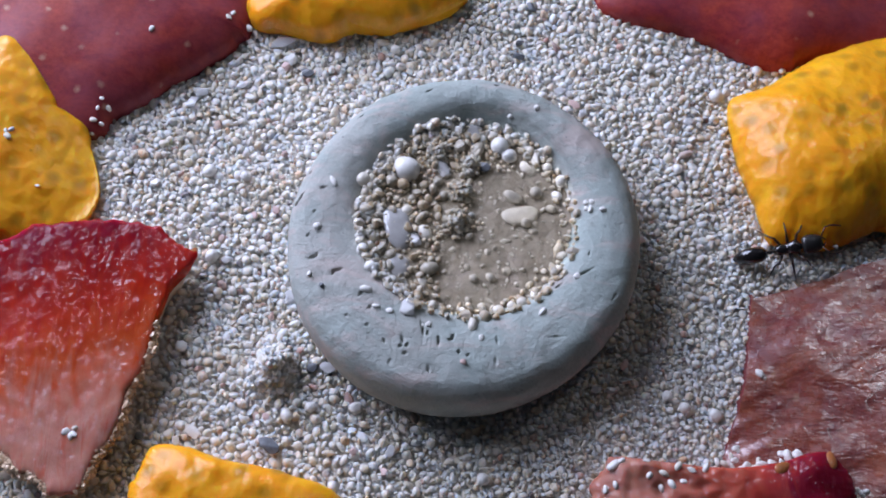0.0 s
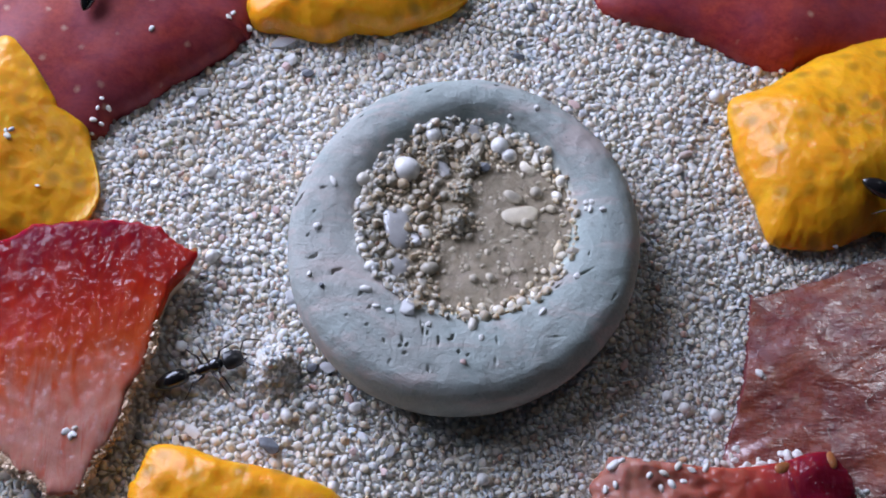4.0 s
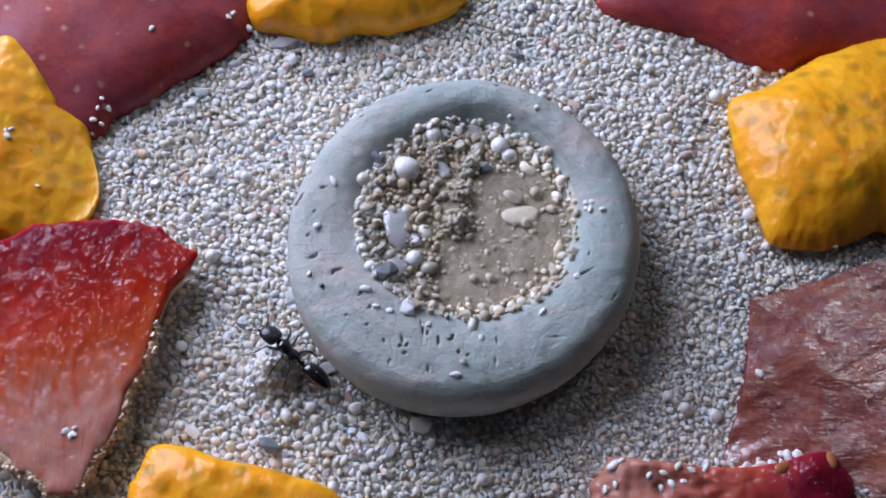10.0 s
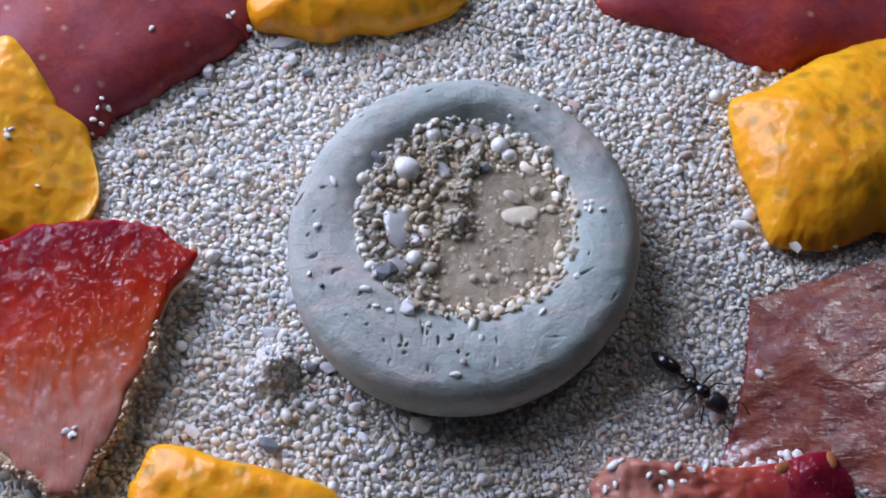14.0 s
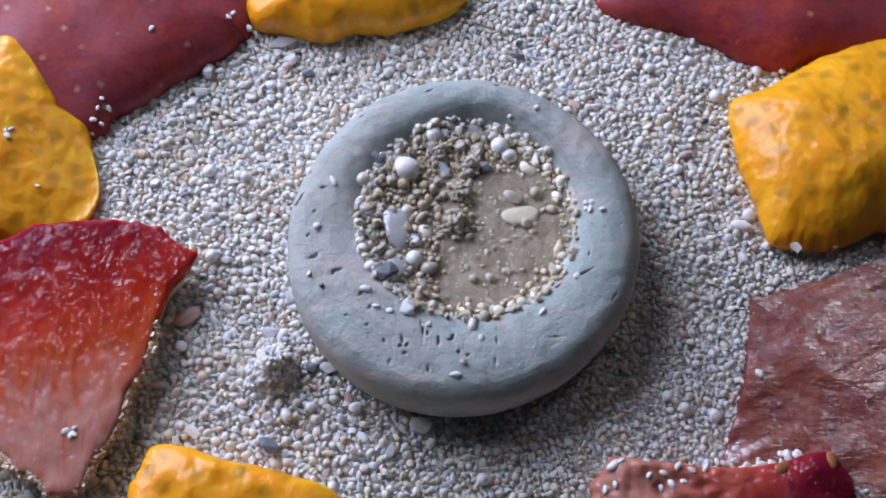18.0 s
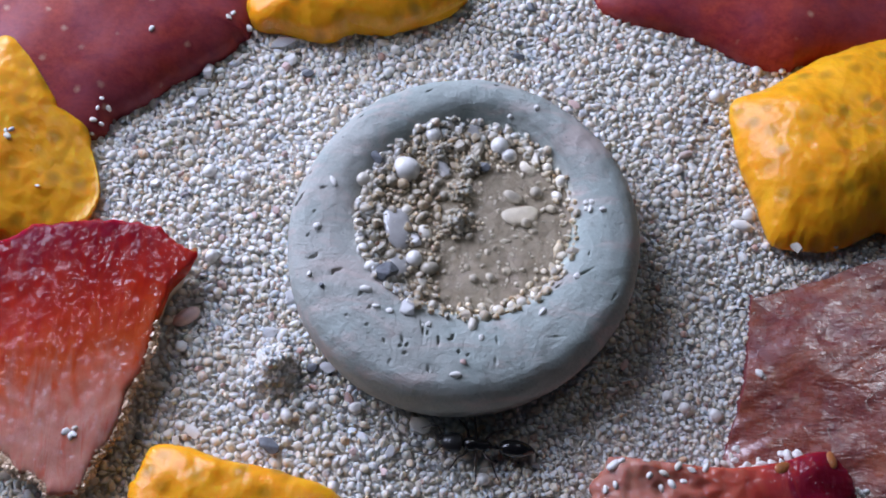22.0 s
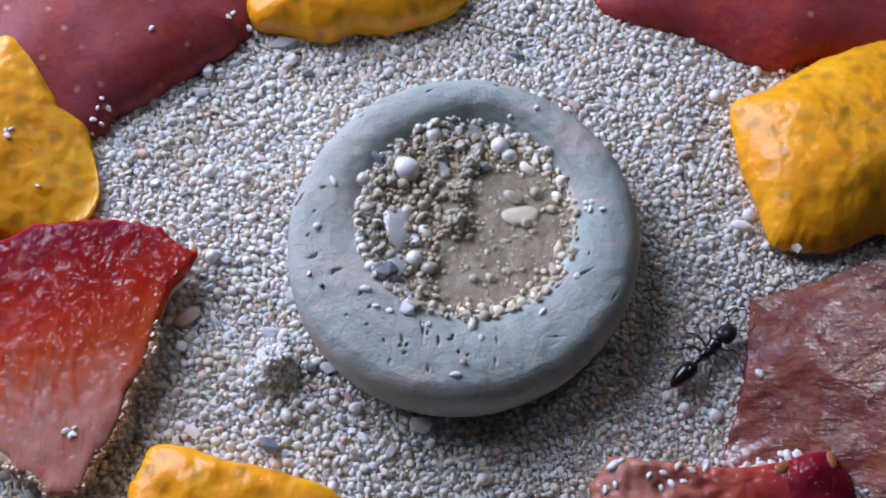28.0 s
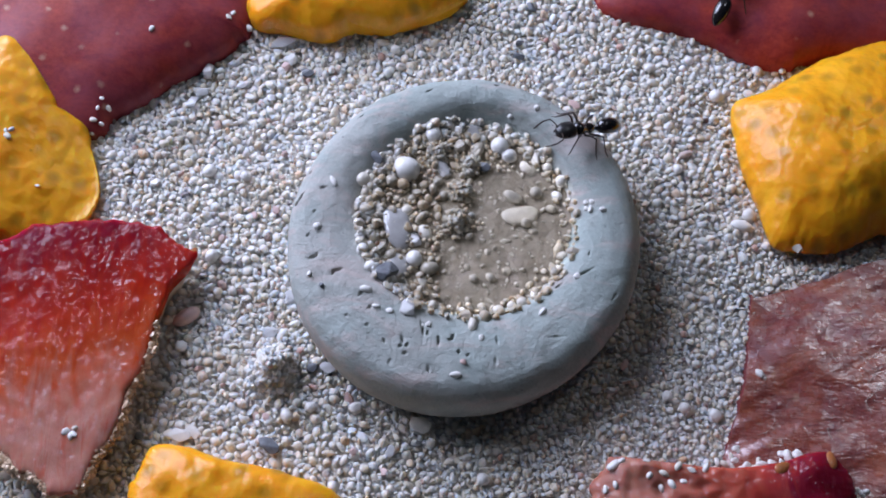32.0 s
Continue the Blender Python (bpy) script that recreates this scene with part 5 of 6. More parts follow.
def seeds_and_fibres():
    """Strawberry seeds and the pale fibres on the dried skin: parts of their fruit."""
    v, f = ico(3)
    seed = mesh_of("seed", [(0.56 * x, 0.32 * y * (1 - 0.3 * x), 0.18 * z) for x, y, z in v], [tuple(int(i) for i in t) for t in f], SEED)
    for fruit_ob, x, y, turn in ((STRAW, -25.3, -0.2, 60), (STRAW, -14.32, -1.1, 70), (STRAW_LOW, 17.79, -13.62, 25), (STRAW_LOW, 20.33, -13.2, 80)):
        ob = part("seed", seed, fruit_ob, "golden brown seed")
        ob.matrix_basis = Matrix.Translation((x * MM - fruit_ob.location.x, y * MM - fruit_ob.location.y, (top(x, y) - (0.3 if x < 0 else 0.06)) * MM)) @ Matrix.Rotation(radians(turn), 4, "Z") @ Matrix.Rotation(radians(18), 4, "Y")
    ragged_edge(STRAW, [(-16.05, -5.3), (-16.45, -7.3), (-17.25, -9.4), (-17.55, -11.1), (-18.40, -12.5), (-18.90, -13.6), (-19.40, -14.7)], 41)
    ragged_edge(STRAW, [(-20.6, -14.8), (-21.2, -14.1), (-22.8, -13.4), (-23.7, -12.6), (-26.0, -11.3)], 42)
    rng = np.random.default_rng(12)
    for _ in range(22):
        x, y = rng.uniform(17.8, 26.0), rng.uniform(-13.0, -3.0)
        if rng.random() < 0.5:
            x, y = rng.normal(23.3, 1.0), rng.normal(-8.5, 1.8)
        a, bend, length = rng.uniform(0, math.pi), rng.normal(0, 0.5), rng.uniform(0.5, 1.6)
        pts = []
        for k in range(5):
            u = (k / 4 - 0.5) * length
            px, py = x + u * math.cos(a + bend * u), y + u * math.sin(a + bend * u)
            pts.append((px - SKIN_LOW.location.x / MM, py - SKIN_LOW.location.y / MM, top(px, py) + 0.03 + 0.12 * (k / 4) * rng.random()))
        part("fibre", mesh_of("fibre", *tube(pts, 0.011), FIBRE), SKIN_LOW, "pale hair-thin fibre")


def ragged_edge(fruit_ob, path, seed):
    """Pale torn pulp grains along the cut edge of a slice."""
    rng = np.random.default_rng(seed)
    line, rows = open_curve(path, 60), []
    for p in line:
        for _ in range(4):
            r = float(np.clip(0.09 * math.exp(rng.normal(0, 0.4)), 0.05, 0.3))
            rows.append((p.x + rng.normal(0.05, 0.12) - fruit_ob.location.x / MM, p.y + rng.normal(0, 0.14) - fruit_ob.location.y / MM, rng.uniform(1.0, 1.85), r))
    part("pulp_edge", grain_mesh("pulp_edge", rows, RIND, seed), fruit_ob, "pale ragged pulp along the cut edge")


def tube(pts, r, n=5):
    path = [Vector(p) for p in pts]
    verts, faces = [], []
    for k, p in enumerate(path):
        way = (path[min(k + 1, len(path) - 1)] - path[max(k - 1, 0)]).normalized()
        side = way.cross(Vector((0, 0, 1))).normalized()
        up = side.cross(way)
        for i in range(n):
            a = 2 * math.pi * i / n
            verts.append(tuple(p + r * (side * math.cos(a) + up * math.sin(a))))
    for k in range(len(path) - 1):
        for i in range(n):
            j = (i + 1) % n
            faces.append((k * n + i, k * n + j, (k + 1) * n + j, (k + 1) * n + i))
    return verts, faces


seeds_and_fibres()


# Where the ants are: seconds, x, y in mm, and the turn of the body in degrees.
ROUTES = [
    [(0, 19.5, -0.4, 6), (0.1, 15.6, 6.4, 108), (0.2, 14.5, 3.8, 127), (0.3, 5.2, 10.9, 160), (0.4, 8.0, 9.5, 146), (0.5, 9.0, 2.1, -164), (0.6, 15.2, -3.3, -84), (0.7, 15.0, -7.2, 78), 
     (0.8, 12.2, -2.9, 79), (0.9, 11.9, 3.5, 132), (1, 2.3, 13.9, -179), (1.1, 1.2, 12.0, 155), (1.2, 10.1, 6.0, 169), (1.3, 15.1, -1.2, 124), (1.4, 15.4, -2.3, -70), (1.5, 12.0, -2.1, -92), 
     (1.6, 12.0, -3.2, -89), (1.7, -0.5, -6.8, 119), (1.8, 0.2, -10.8, 105), (1.9, -2.6, -10.1, -178), (2, -6.2, -2.8, 66), (2.1, -8.9, -4.9, 130), (2.2, -7.0, -0.8, 55), (2.3, -10.2, 3.0, 98), 
     (2.4, -10.6, 5.4, 63), (2.5, -10.1, -0.0, 82), (2.6, -10.6, 2.2, 35), (2.7, -4.2, 7.4, 130), (2.8, -5.1, 10.4, -165), (2.9, -1.3, 13.4, 174), (3, 1.1, 11.9, 164), (3.1, -5.4, 10.7, -167), 
     (3.2, -12.9, 0.9, -161), (3.3, -6.3, 3.4, 150), (3.4, -11.9, -0.2, 50), (3.5, -21.1, 14.9, 66), (5.5, -21.1, 23.5, 90), (7.2, -21.1, 23.5, 90), (7.3, -25.7, 4.3, 176), (7.4, -7.8, 0.2, 163), 
     (7.5, -7.2, 7.1, -167), (7.6, -8.5, 8.6, 107), (7.7, -7.8, 7.5, 39), (7.8, -12.6, 5.3, 128), (7.9, -8.9, 9.2, 125), (8, -7.2, 8.3, -92), (8.1, -13.5, 5.7, 138), (8.2, -16.1, 7.9, 112), 
     (8.3, -16.1, 7.4, 97), (8.4, -6.5, 3.6, 156), (8.5, -9.1, 3.7, 75), (8.6, -6.5, -4.5, 136), (8.7, -6.4, -10.2, 114), (8.8, -4.9, -6.8, 88), (8.9, -5.1, -6.2, 51), (9, -10.2, -3.1, 112), 
     (9.1, -4.9, -8.4, 86), (9.2, 0.1, -10.0, 161), (9.3, 3.5, -10.9, 91), (9.4, 0.1, -9.7, -177), (9.5, -0.4, -11.2, -164), (9.6, 0.6, -11.3, -173), (9.7, -0.8, -11.6, 169), (9.8, -1.8, -11.3, 168), 
     (9.9, -5.1, -9.8, 159), (10, -8.4, -7.3, 140), (10.1, -8.7, -7.4, 112), (10.2, -8.9, -6.3, 154), (10.3, -6.5, -7.2, 112), (10.4, -6.7, -7.3, 107), (10.5, -5.2, -10.7, -170), (10.6, -4.1, -9.8, 163), 
     (10.7, -5.7, -6.5, 110), (10.8, -8.1, -4.7, 109), (10.9, -7.1, -6.5, 105), (11, -6.3, -7.7, -111), (11.1, -10.2, 0.8, 87), (11.2, -8.8, 5.2, 74), (11.3, -6.6, -4.6, 121), (11.4, 10.1, -5.6, 6), 
     (11.5, 9.6, 7.7, 107), (11.6, 9.6, 23.5, 90), (12.3, 9.6, 23.5, 90), (12.4, 9.0, -0.2, 178), (12.5, 10.7, 12.5, 101), (12.6, 10.7, 23.5, 90), (13.5, 10.7, 23.5, 90), (13.6, 14.6, 10.2, 73), 
     (13.7, 33.0, 10.2, 0), (23.3, 33.0, 10.2, 0), (23.4, 14.5, 8.4, 95), (23.5, 8.2, 11.4, 141), (23.6, -12.9, 1.5, 116), (23.7, -4.7, -5.8, 68), (23.8, -9.7, 4.0, 112), (23.9, -5.7, 6.1, -180), 
     (24, 4.0, 11.6, 3), (24.1, 13.2, -0.0, 98), (24.2, 9.0, -7.9, 70), (24.3, 9.0, -20.5, -90), (25.4, 9.0, -20.5, -90), (25.5, 13.8, -8.5, -83), (27.5, 10.2, -9.0, 27), (27.6, 7.3, -11.2, 46), 
     (27.7, 8.2, -10.7, 50), (27.8, 8.6, -12.5, -39), (27.9, 7.0, -11.8, 31), (28, 14.6, -6.8, 43), (28.1, 13.9, -7.5, -11), (28.2, 13.7, -12.2, -54), (28.3, 13.3, -10.1, 46), (28.4, 13.0, -10.1, 39), 
     (28.5, 22.2, -13.6, -93), (28.6, 22.2, -20.5, -90), (28.7, 17.5, -3.6, 7), (28.8, 15.5, -5.8, 43), (28.9, 10.7, -14.2, -63), (29, 11.8, -10.1, 31), (29.1, 11.7, -8.2, 46), (29.2, 10.0, -10.0, 58), 
     (29.3, 13.9, -5.7, -16), (29.4, 13.7, -6.1, 27), (29.5, 13.3, -6.7, 22), (29.6, 13.7, -7.2, 31), (29.7, 9.2, -11.1, 32), (29.8, 12.2, -7.4, 22), (29.9, 12.6, -10.0, 23), (30, 13.1, 6.5, 85), 
     (30.1, 14.3, -9.6, -80), (30.2, 13.3, -8.6, 79), (30.3, 7.9, -9.2, 3), (30.4, 8.0, -9.9, 3), (30.5, 13.6, 1.5, 79), (30.6, 33.0, 1.5, 0), (32, 33.0, 1.5, 0), ],
    [(0, -32.0, -16.0, 0), (0.5, -32.0, -16.0, 0), (0.6, -22.7, -7.9, -180), (0.7, -22.7, -20.5, -90), (10.2, -22.7, -20.5, -90), (10.3, 17.7, 0.6, -59), (10.4, 15.5, -4.8, -82), (10.5, 11.4, -12.2, -58), 
     (10.6, 14.3, -6.4, 35), (10.7, 13.8, -7.7, 53), (10.8, 22.7, -13.2, -83), (10.9, 22.7, -20.5, -90), (11, 14.3, -9.3, -99), (11.1, 14.6, -9.2, -88), (11.2, 14.9, -5.3, 28), (11.3, 14.7, -6.8, 8), 
     (11.4, 14.6, -7.3, 9), (11.5, 13.5, -7.7, -9), (11.6, 13.8, -8.1, -41), (11.7, 11.9, -9.5, -34), (11.8, 14.8, -6.4, 11), (11.9, 11.7, -12.5, -77), (12, 13.8, -10.4, -8), (12.1, 14.1, -8.8, 52), 
     (12.2, 14.3, -8.4, 38), (12.3, 14.3, -20.5, -90), (12.4, 21.1, -10.4, 5), (12.5, 16.9, -6.8, -31), (12.6, 17.0, -6.4, 45), (12.7, 14.0, -8.3, -41), (12.8, 14.5, -6.8, 41), (12.9, 13.9, -8.4, 82), 
     (13, 16.35, -10.45, -43), (13.1, 14.7, -9.1, 57), (13.2, 13.3, -8.9, -91), (13.3, 13.9, -8.6, 82), (13.4, 16.0, -11.2, -22), (13.5, 14.5, -6.9, 18), (13.6, 14.2, -6.8, 46), (13.7, 14.3, -8.0, -45), 
     (13.8, 14.3, -7.8, -27), (13.9, 14.1, -9.8, -71), (14, 13.7, -8.4, -41), (14.1, 13.9, -7.2, 16), (14.2, 12.5, -9.2, -35), (14.3, 16.3, -2.3, 39), (14.4, 33.0, -2.3, 0), (17, 33.0, -2.3, 0), 
     (17.1, 18.7, -7.2, 21), (17.2, 18.7, -20.5, -90), (18.4, 18.7, -20.5, -90), (18.5, 19.7, -2.4, -41), (18.6, 19.3, -2.1, 48), (18.7, 17.0, -3.1, 61), (18.8, 16.5, -3.9, 75), (18.9, 15.7, -5.8, -89), 
     (19, 14.8, -8.5, -102), (19.1, 13.3, -9.5, 77), (19.2, 10.5, -9.3, 18), (19.3, 6.3, -11.8, 41), (19.4, 12.0, 7.5, 143), (19.5, 33.0, 7.5, 0), (22.7, 33.0, 7.5, 0), (22.8, 24.6, 3.0, 159), 
     (22.9, 33.0, 3.0, 0), (23, 15.3, -7.1, -113), (23.1, 15.3, -20.5, -90), (23.2, 15.3, -20.5, -90), (23.3, 3.2, -12.2, 89), (23.4, 9.9, -9.4, 28), (23.5, 13.9, -6.4, -5), (23.6, 13.9, -7.2, -3), 
     (23.7, 14.6, -6.7, 10), (23.8, 14.2, -9.9, -70), (23.9, 14.1, -8.9, 32), (24, 14.8, -6.0, -35), (24.1, 14.7, -6.5, -11), (24.2, 14.3, -10.2, -57), (24.3, 14.4, -6.5, 28), (24.4, 14.8, -6.3, 0), 
     (24.5, 14.8, -20.5, -90), (24.6, 14.8, -20.5, -90), (24.7, 18.8, -1.5, 167), (24.8, 16.7, -3.0, 35), (24.9, 16.9, -3.2, 37), (25, 16.1, -3.9, -130), (25.1, 11.9, -9.9, -83), (25.2, 10.9, -8.6, 28), 
     (25.3, 12.8, -6.8, -80), (25.4, 14.6, -6.7, -13), (25.5, 17.2, 5.1, 54), (27.5, 33.0, 5.1, 0), (30.3, 33.0, 5.1, 0), (30.4, 12.1, 13.4, 141), (30.5, 4.4, 13.0, -180), (30.6, -11.6, 8.7, 25), 
     (30.7, -5.9, -0.3, 38), (30.8, 6.3, -10.5, 45), (30.9, 8.8, -10.4, -17), (31, 9.7, -10.9, 20), (31.1, 11.4, -9.8, -21), (31.2, 11.3, -8.6, -91), (31.3, 12.7, -9.0, -8), (31.4, 13.9, -4.4, 84), 
     (31.5, 12.3, -8.5, 42), (31.6, 14.0, -9.3, 62), (31.7, 16.1, -2.1, 70), (31.8, 14.2, -6.0, 84), (31.9, 13.0, 8.6, 112), (32, 8.1, 5.4, -155), ],
    [(0, 4.0, -21.0, 0), (0.5, 4.0, -21.0, 0), (0.6, 4.7, -13.5, -145), (0.7, 1.7, -14.2, 123), (0.8, 1.7, -20.5, -90), (2.1, 1.7, -20.5, -90), (2.2, -1.2, -12.5, 88), (2.3, -1.2, -20.5, -90), 
     (2.6, -1.2, -20.5, -90), (2.7, -2.5, -13.7, 109), (2.8, 1.2, -13.3, 175), (2.9, 12.1, -9.7, 13), (3, 13.0, 1.7, 93), (3.1, 15.3, 11.2, -152), (3.2, 23.9, 0.2, -168), (3.3, 33.0, 0.2, 0), 
     (3.4, 33.0, 0.2, 0), (3.5, 23.9, 2.0, -27), (5.5, 33.0, 2.0, 0), (6.2, 33.0, 2.0, 0), (6.3, 16.8, -9.4, 32), (6.4, 20.0, -10.2, -39), (6.5, 20.0, -20.5, -90), (6.7, 20.0, -20.5, -90), 
     (6.8, 16.8, 8.0, 89), (6.9, 14.1, 6.7, 172), (7, 33.0, 6.7, 0), (7.4, 33.0, 6.7, 0), (7.5, 21.6, -7.0, -88), (7.6, 21.1, -10.5, -31), (7.7, 16.2, -5.3, 78), (7.8, 16.1, 11.6, 33), 
     (7.9, 33.0, 11.6, 0), (8, 3.0, 11.7, 169), (8.1, -9.1, 11.1, 142), (8.2, 6.1, 12.1, 121), (8.3, 10.9, -4.5, 60), (8.4, 13.3, -9.5, 13), (8.5, 1.8, 17.1, 97), (8.6, 1.8, 23.5, 90), 
     (9.5, 1.8, 23.5, 90), (9.6, 13.2, 12.2, 89), (9.7, 13.2, 23.5, 90), (10.1, 13.2, 23.5, 90), (10.2, -14.6, 14.5, 73), (10.3, -18.7, 8.4, 40), (10.4, -18.7, 23.5, 90), (10.7, -18.7, 23.5, 90), 
     (10.8, -22.2, 0.2, 119), (10.9, -14.0, -7.9, 90), (11, -14.0, -20.5, -90), (19.2, -14.0, -20.5, -90), (19.3, 1.6, -13.9, 107), (19.4, 0.9, -11.3, 157), (19.5, 1.9, -12.0, 165), (19.6, 2.2, -12.3, 163), 
     (19.7, 3.1, -11.9, 165), (19.8, 3.3, -12.5, 29), (19.9, 1.3, -13.7, 107), (20, 13.4, -7.2, 54), (20.1, 23.8, -0.5, -168), (20.2, 33.0, -0.5, 0), (20.8, 33.0, -0.5, 0), (20.9, 17.4, -10.5, 9), 
     (21, 17.5, -10.3, -46), (21.1, 17.5, -20.5, -90), (21.2, 21.0, -6.7, -37), (21.3, 18.4, -4.7, 54), (21.4, 17.0, -11.7, -83), (21.5, 17.0, -20.5, -90), (21.6, 14.9, -14.3, -64), (21.7, 17.8, -14.6, -89), 
     (21.8, 17.8, -20.5, -90), (21.9, 6.8, -12.6, -56), (22, 2.3, -12.0, 174), (22.1, -9.4, -9.1, 124), (22.2, -10.9, 4.4, 82), (22.3, -6.5, 4.5, 150), (22.4, -8.3, 1.3, 107), (22.5, -9.8, -4.5, 40), 
     (22.6, -13.9, -8.3, 46), (22.7, -13.9, -20.5, -90), (25.5, -13.9, -20.5, -90), (27.5, -11.9, -0.3, 19), (27.6, -13.1, -5.7, 41), (27.7, -14.8, -8.3, 60), (27.8, -14.8, -20.5, -90), (28.7, -14.8, -20.5, -90), 
     (28.8, -14.5, -7.1, 110), (28.9, -14.0, -0.6, 133), (29, -14.0, -20.5, -90), (30.5, -14.0, -20.5, -90), (30.6, -12.0, 0.7, 91), (30.7, -12.1, -0.2, 95), (30.8, -6.6, 0.5, 28), (30.9, -6.4, 1.3, 20), 
     (31, -9.8, 5.1, 96), (31.1, -4.9, 11.4, 23), (31.2, -4.8, 11.7, 16), (31.3, 4.2, 12.4, 166), (31.4, 13.1, 4.2, 159), (31.5, 13.6, 4.0, 171), (31.6, 13.4, -3.4, 75), (31.7, 14.6, 10.8, 81), 
     (31.8, 33.0, 10.8, 0), (31.9, 33.0, 10.8, 0), (32, 18.1, 16.7, 62), ],
    [(0, 10.0, 24.0, 0), (0.6, 10.0, 24.0, 0), (0.7, 18.8, -7.4, -2), (0.8, 16.2, -8.7, 9), (0.9, 14.3, 0.6, 109), (1, 11.1, 11.1, 162), (1.1, -16.6, 4.4, 178), (1.2, -33.5, 4.4, -180), 
     (1.3, -25.2, 9.9, 94), (1.4, -11.4, 6.3, 65), (1.5, -13.5, -2.1, 45), (1.6, -13.5, -20.5, -90), (3.1, -13.5, -20.5, -90), (3.2, -8.9, -8.3, 44), (3.3, -14.7, -10.9, 27), (3.4, -20.7, -14.8, 165), 
     (3.5, -13.4, -3.4, 56), (5.5, -13.4, -20.5, -90), (5.7, -13.4, -20.5, -90), (5.8, 0.4, -11.7, 92), (5.9, -4.5, -9.3, 60), (6, -6.8, -9.2, 87), (6.1, -10.4, -4.3, 163), (6.2, -7.0, 1.9, 18), 
     (6.3, -10.4, 5.0, 106), (6.4, -9.6, 8.2, 81), (6.5, -10.6, 11.6, -178), (6.6, -10.0, 12.4, 176), (6.7, -1.6, 8.3, 140), (6.8, 0.6, 11.8, 176), (6.9, 2.6, 8.2, 121), (7, -9.9, 5.8, -114), 
     (7.1, -14.4, 4.0, 166), (7.2, -13.5, 11.7, 53), (7.3, -12.9, 12.1, 157), (7.4, 0.4, 13.5, -176), (7.5, 11.2, 9.3, 133), (7.6, 19.5, 11.6, 176), (7.7, 33.0, 11.6, 0), (9.8, 33.0, 11.6, 0), 
     (9.9, 11.6, -9.5, 19), (10, 11.6, -20.5, -90), (10.1, 15.8, -0.8, 77), (10.2, 15.2, 6.8, 130), (10.3, 21.1, 3.3, -161), (10.4, 33.0, 3.3, 0), (10.9, 33.0, 3.3, 0), (11, 14.2, 2.6, -118), 
     (11.1, -9.5, 7.2, 48), (11.2, -14.4, 9.1, 133), (11.3, -5.1, 11.9, 29), (11.4, -5.1, 23.5, 90), (13.3, -5.1, 23.5, 90), (13.4, -9.7, 9.1, 65), (13.5, -12.2, 0.9, 47), (13.6, -12.2, -20.5, -90), 
     (14.5, -12.2, -20.5, -90), (16.5, 8.7, -10.3, 14), (16.6, 14.7, -7.1, 38), (16.7, 14.2, -6.7, -4), (16.8, 13.4, -7.2, -22), (16.9, 17.9, -11.1, -41), (17, 15.4, -7.4, 73), (17.1, 13.1, -9.7, -2), 
     (17.2, 11.6, -8.2, 70), (17.3, 5.3, 12.8, 164), (17.4, 5.3, 23.5, 90), (19.8, 5.3, 23.5, 90), (19.9, -5.5, -14.1, -161), (20, -5.5, -20.5, -90), (20.5, -5.5, -20.5, -90), (20.6, -5.7, -14.4, 125), 
     (20.7, -15.7, -11.5, 41), (20.8, -22.8, -9.1, 157), (20.9, -22.8, -20.5, -90), (21, -22.8, -20.5, -90), (21.1, -22.6, -11.3, 172), (21.2, -22.6, -20.5, -90), (25.3, -22.6, -20.5, -90), (25.4, -24.9, 2.8, 172), 
     (25.5, -33.3, 2.8, -180), (32, -33.3, 2.8, -180), ],
]


# ---- ants ----
def spindle(stations, n=18):
    """A closed body along x: x, half width, half height, middle height."""
    verts, faces = [], []
    for x, w, h, z in stations:
        for i in range(n):
            a = 2 * math.pi * i / n
            verts.append((x, w * math.cos(a), z + h * math.sin(a)))
    for k in range(len(stations) - 1):
        for i in range(n):
            j = (i + 1) % n
            faces.append((k * n + i, k * n + j, (k + 1) * n + j, (k + 1) * n + i))
    faces.append(tuple(range(n))[::-1])
    faces.append(tuple(range((len(stations) - 1) * n, len(stations) * n)))
    return verts, faces


def rounded(stations, per=5):
    return [tuple(max(v, 0.008) if i in (1, 2) else v for i, v in enumerate(p)) for p in open_curve4(stations, per)]


def open_curve4(points, per):
    pts = [np.array(p, float) for p in points]
    pts = [2 * pts[0] - pts[1]] + pts + [2 * pts[-1] - pts[-2]]
    out = []
    for i in range(1, len(pts) - 2):
        p0, p1, p2, p3 = pts[i - 1:i + 3]
        for k in range(per):
            t = k / per
            out.append(0.5 * (2 * p1 + (p2 - p0) * t + (2 * p0 - 5 * p1 + 4 * p2 - p3) * t * t + (3 * p1 - p0 - 3 * p2 + p3) * t ** 3))
    return [tuple(p) for p in out] + [tuple(pts[-2])]


def limb(points, radii, n=8):
    """A thin tapered tube through a few joints."""
    path = [Vector(p) for p in points]
    verts, faces = [], []
    for k, p in enumerate(path):
        way = (path[min(k + 1, len(path) - 1)] - path[max(k - 1, 0)]).normalized()
        side = way.cross(Vector((0, 0, 1)))
        side = side.normalized() if side.length > 1e-3 else Vector((1, 0, 0))
        up = side.cross(way)
        for i in range(n):
            a = 2 * math.pi * i / n
            verts.append(tuple(p + radii[k] * (side * math.cos(a) + up * math.sin(a))))
    for k in range(len(path) - 1):
        for i in range(n):
            j = (i + 1) % n
            faces.append((k * n + i, k * n + j, (k + 1) * n + j, (k + 1) * n + i))
    faces.append(tuple(range(n))[::-1])
    faces.append(tuple(range((len(path) - 1) * n, len(path) * n)))
    return verts, faces


HIPS = [(0.80, 0.20, 0.52, 38), (0.45, 0.20, 0.50, 2), (0.10, 0.18, 0.50, -38)]


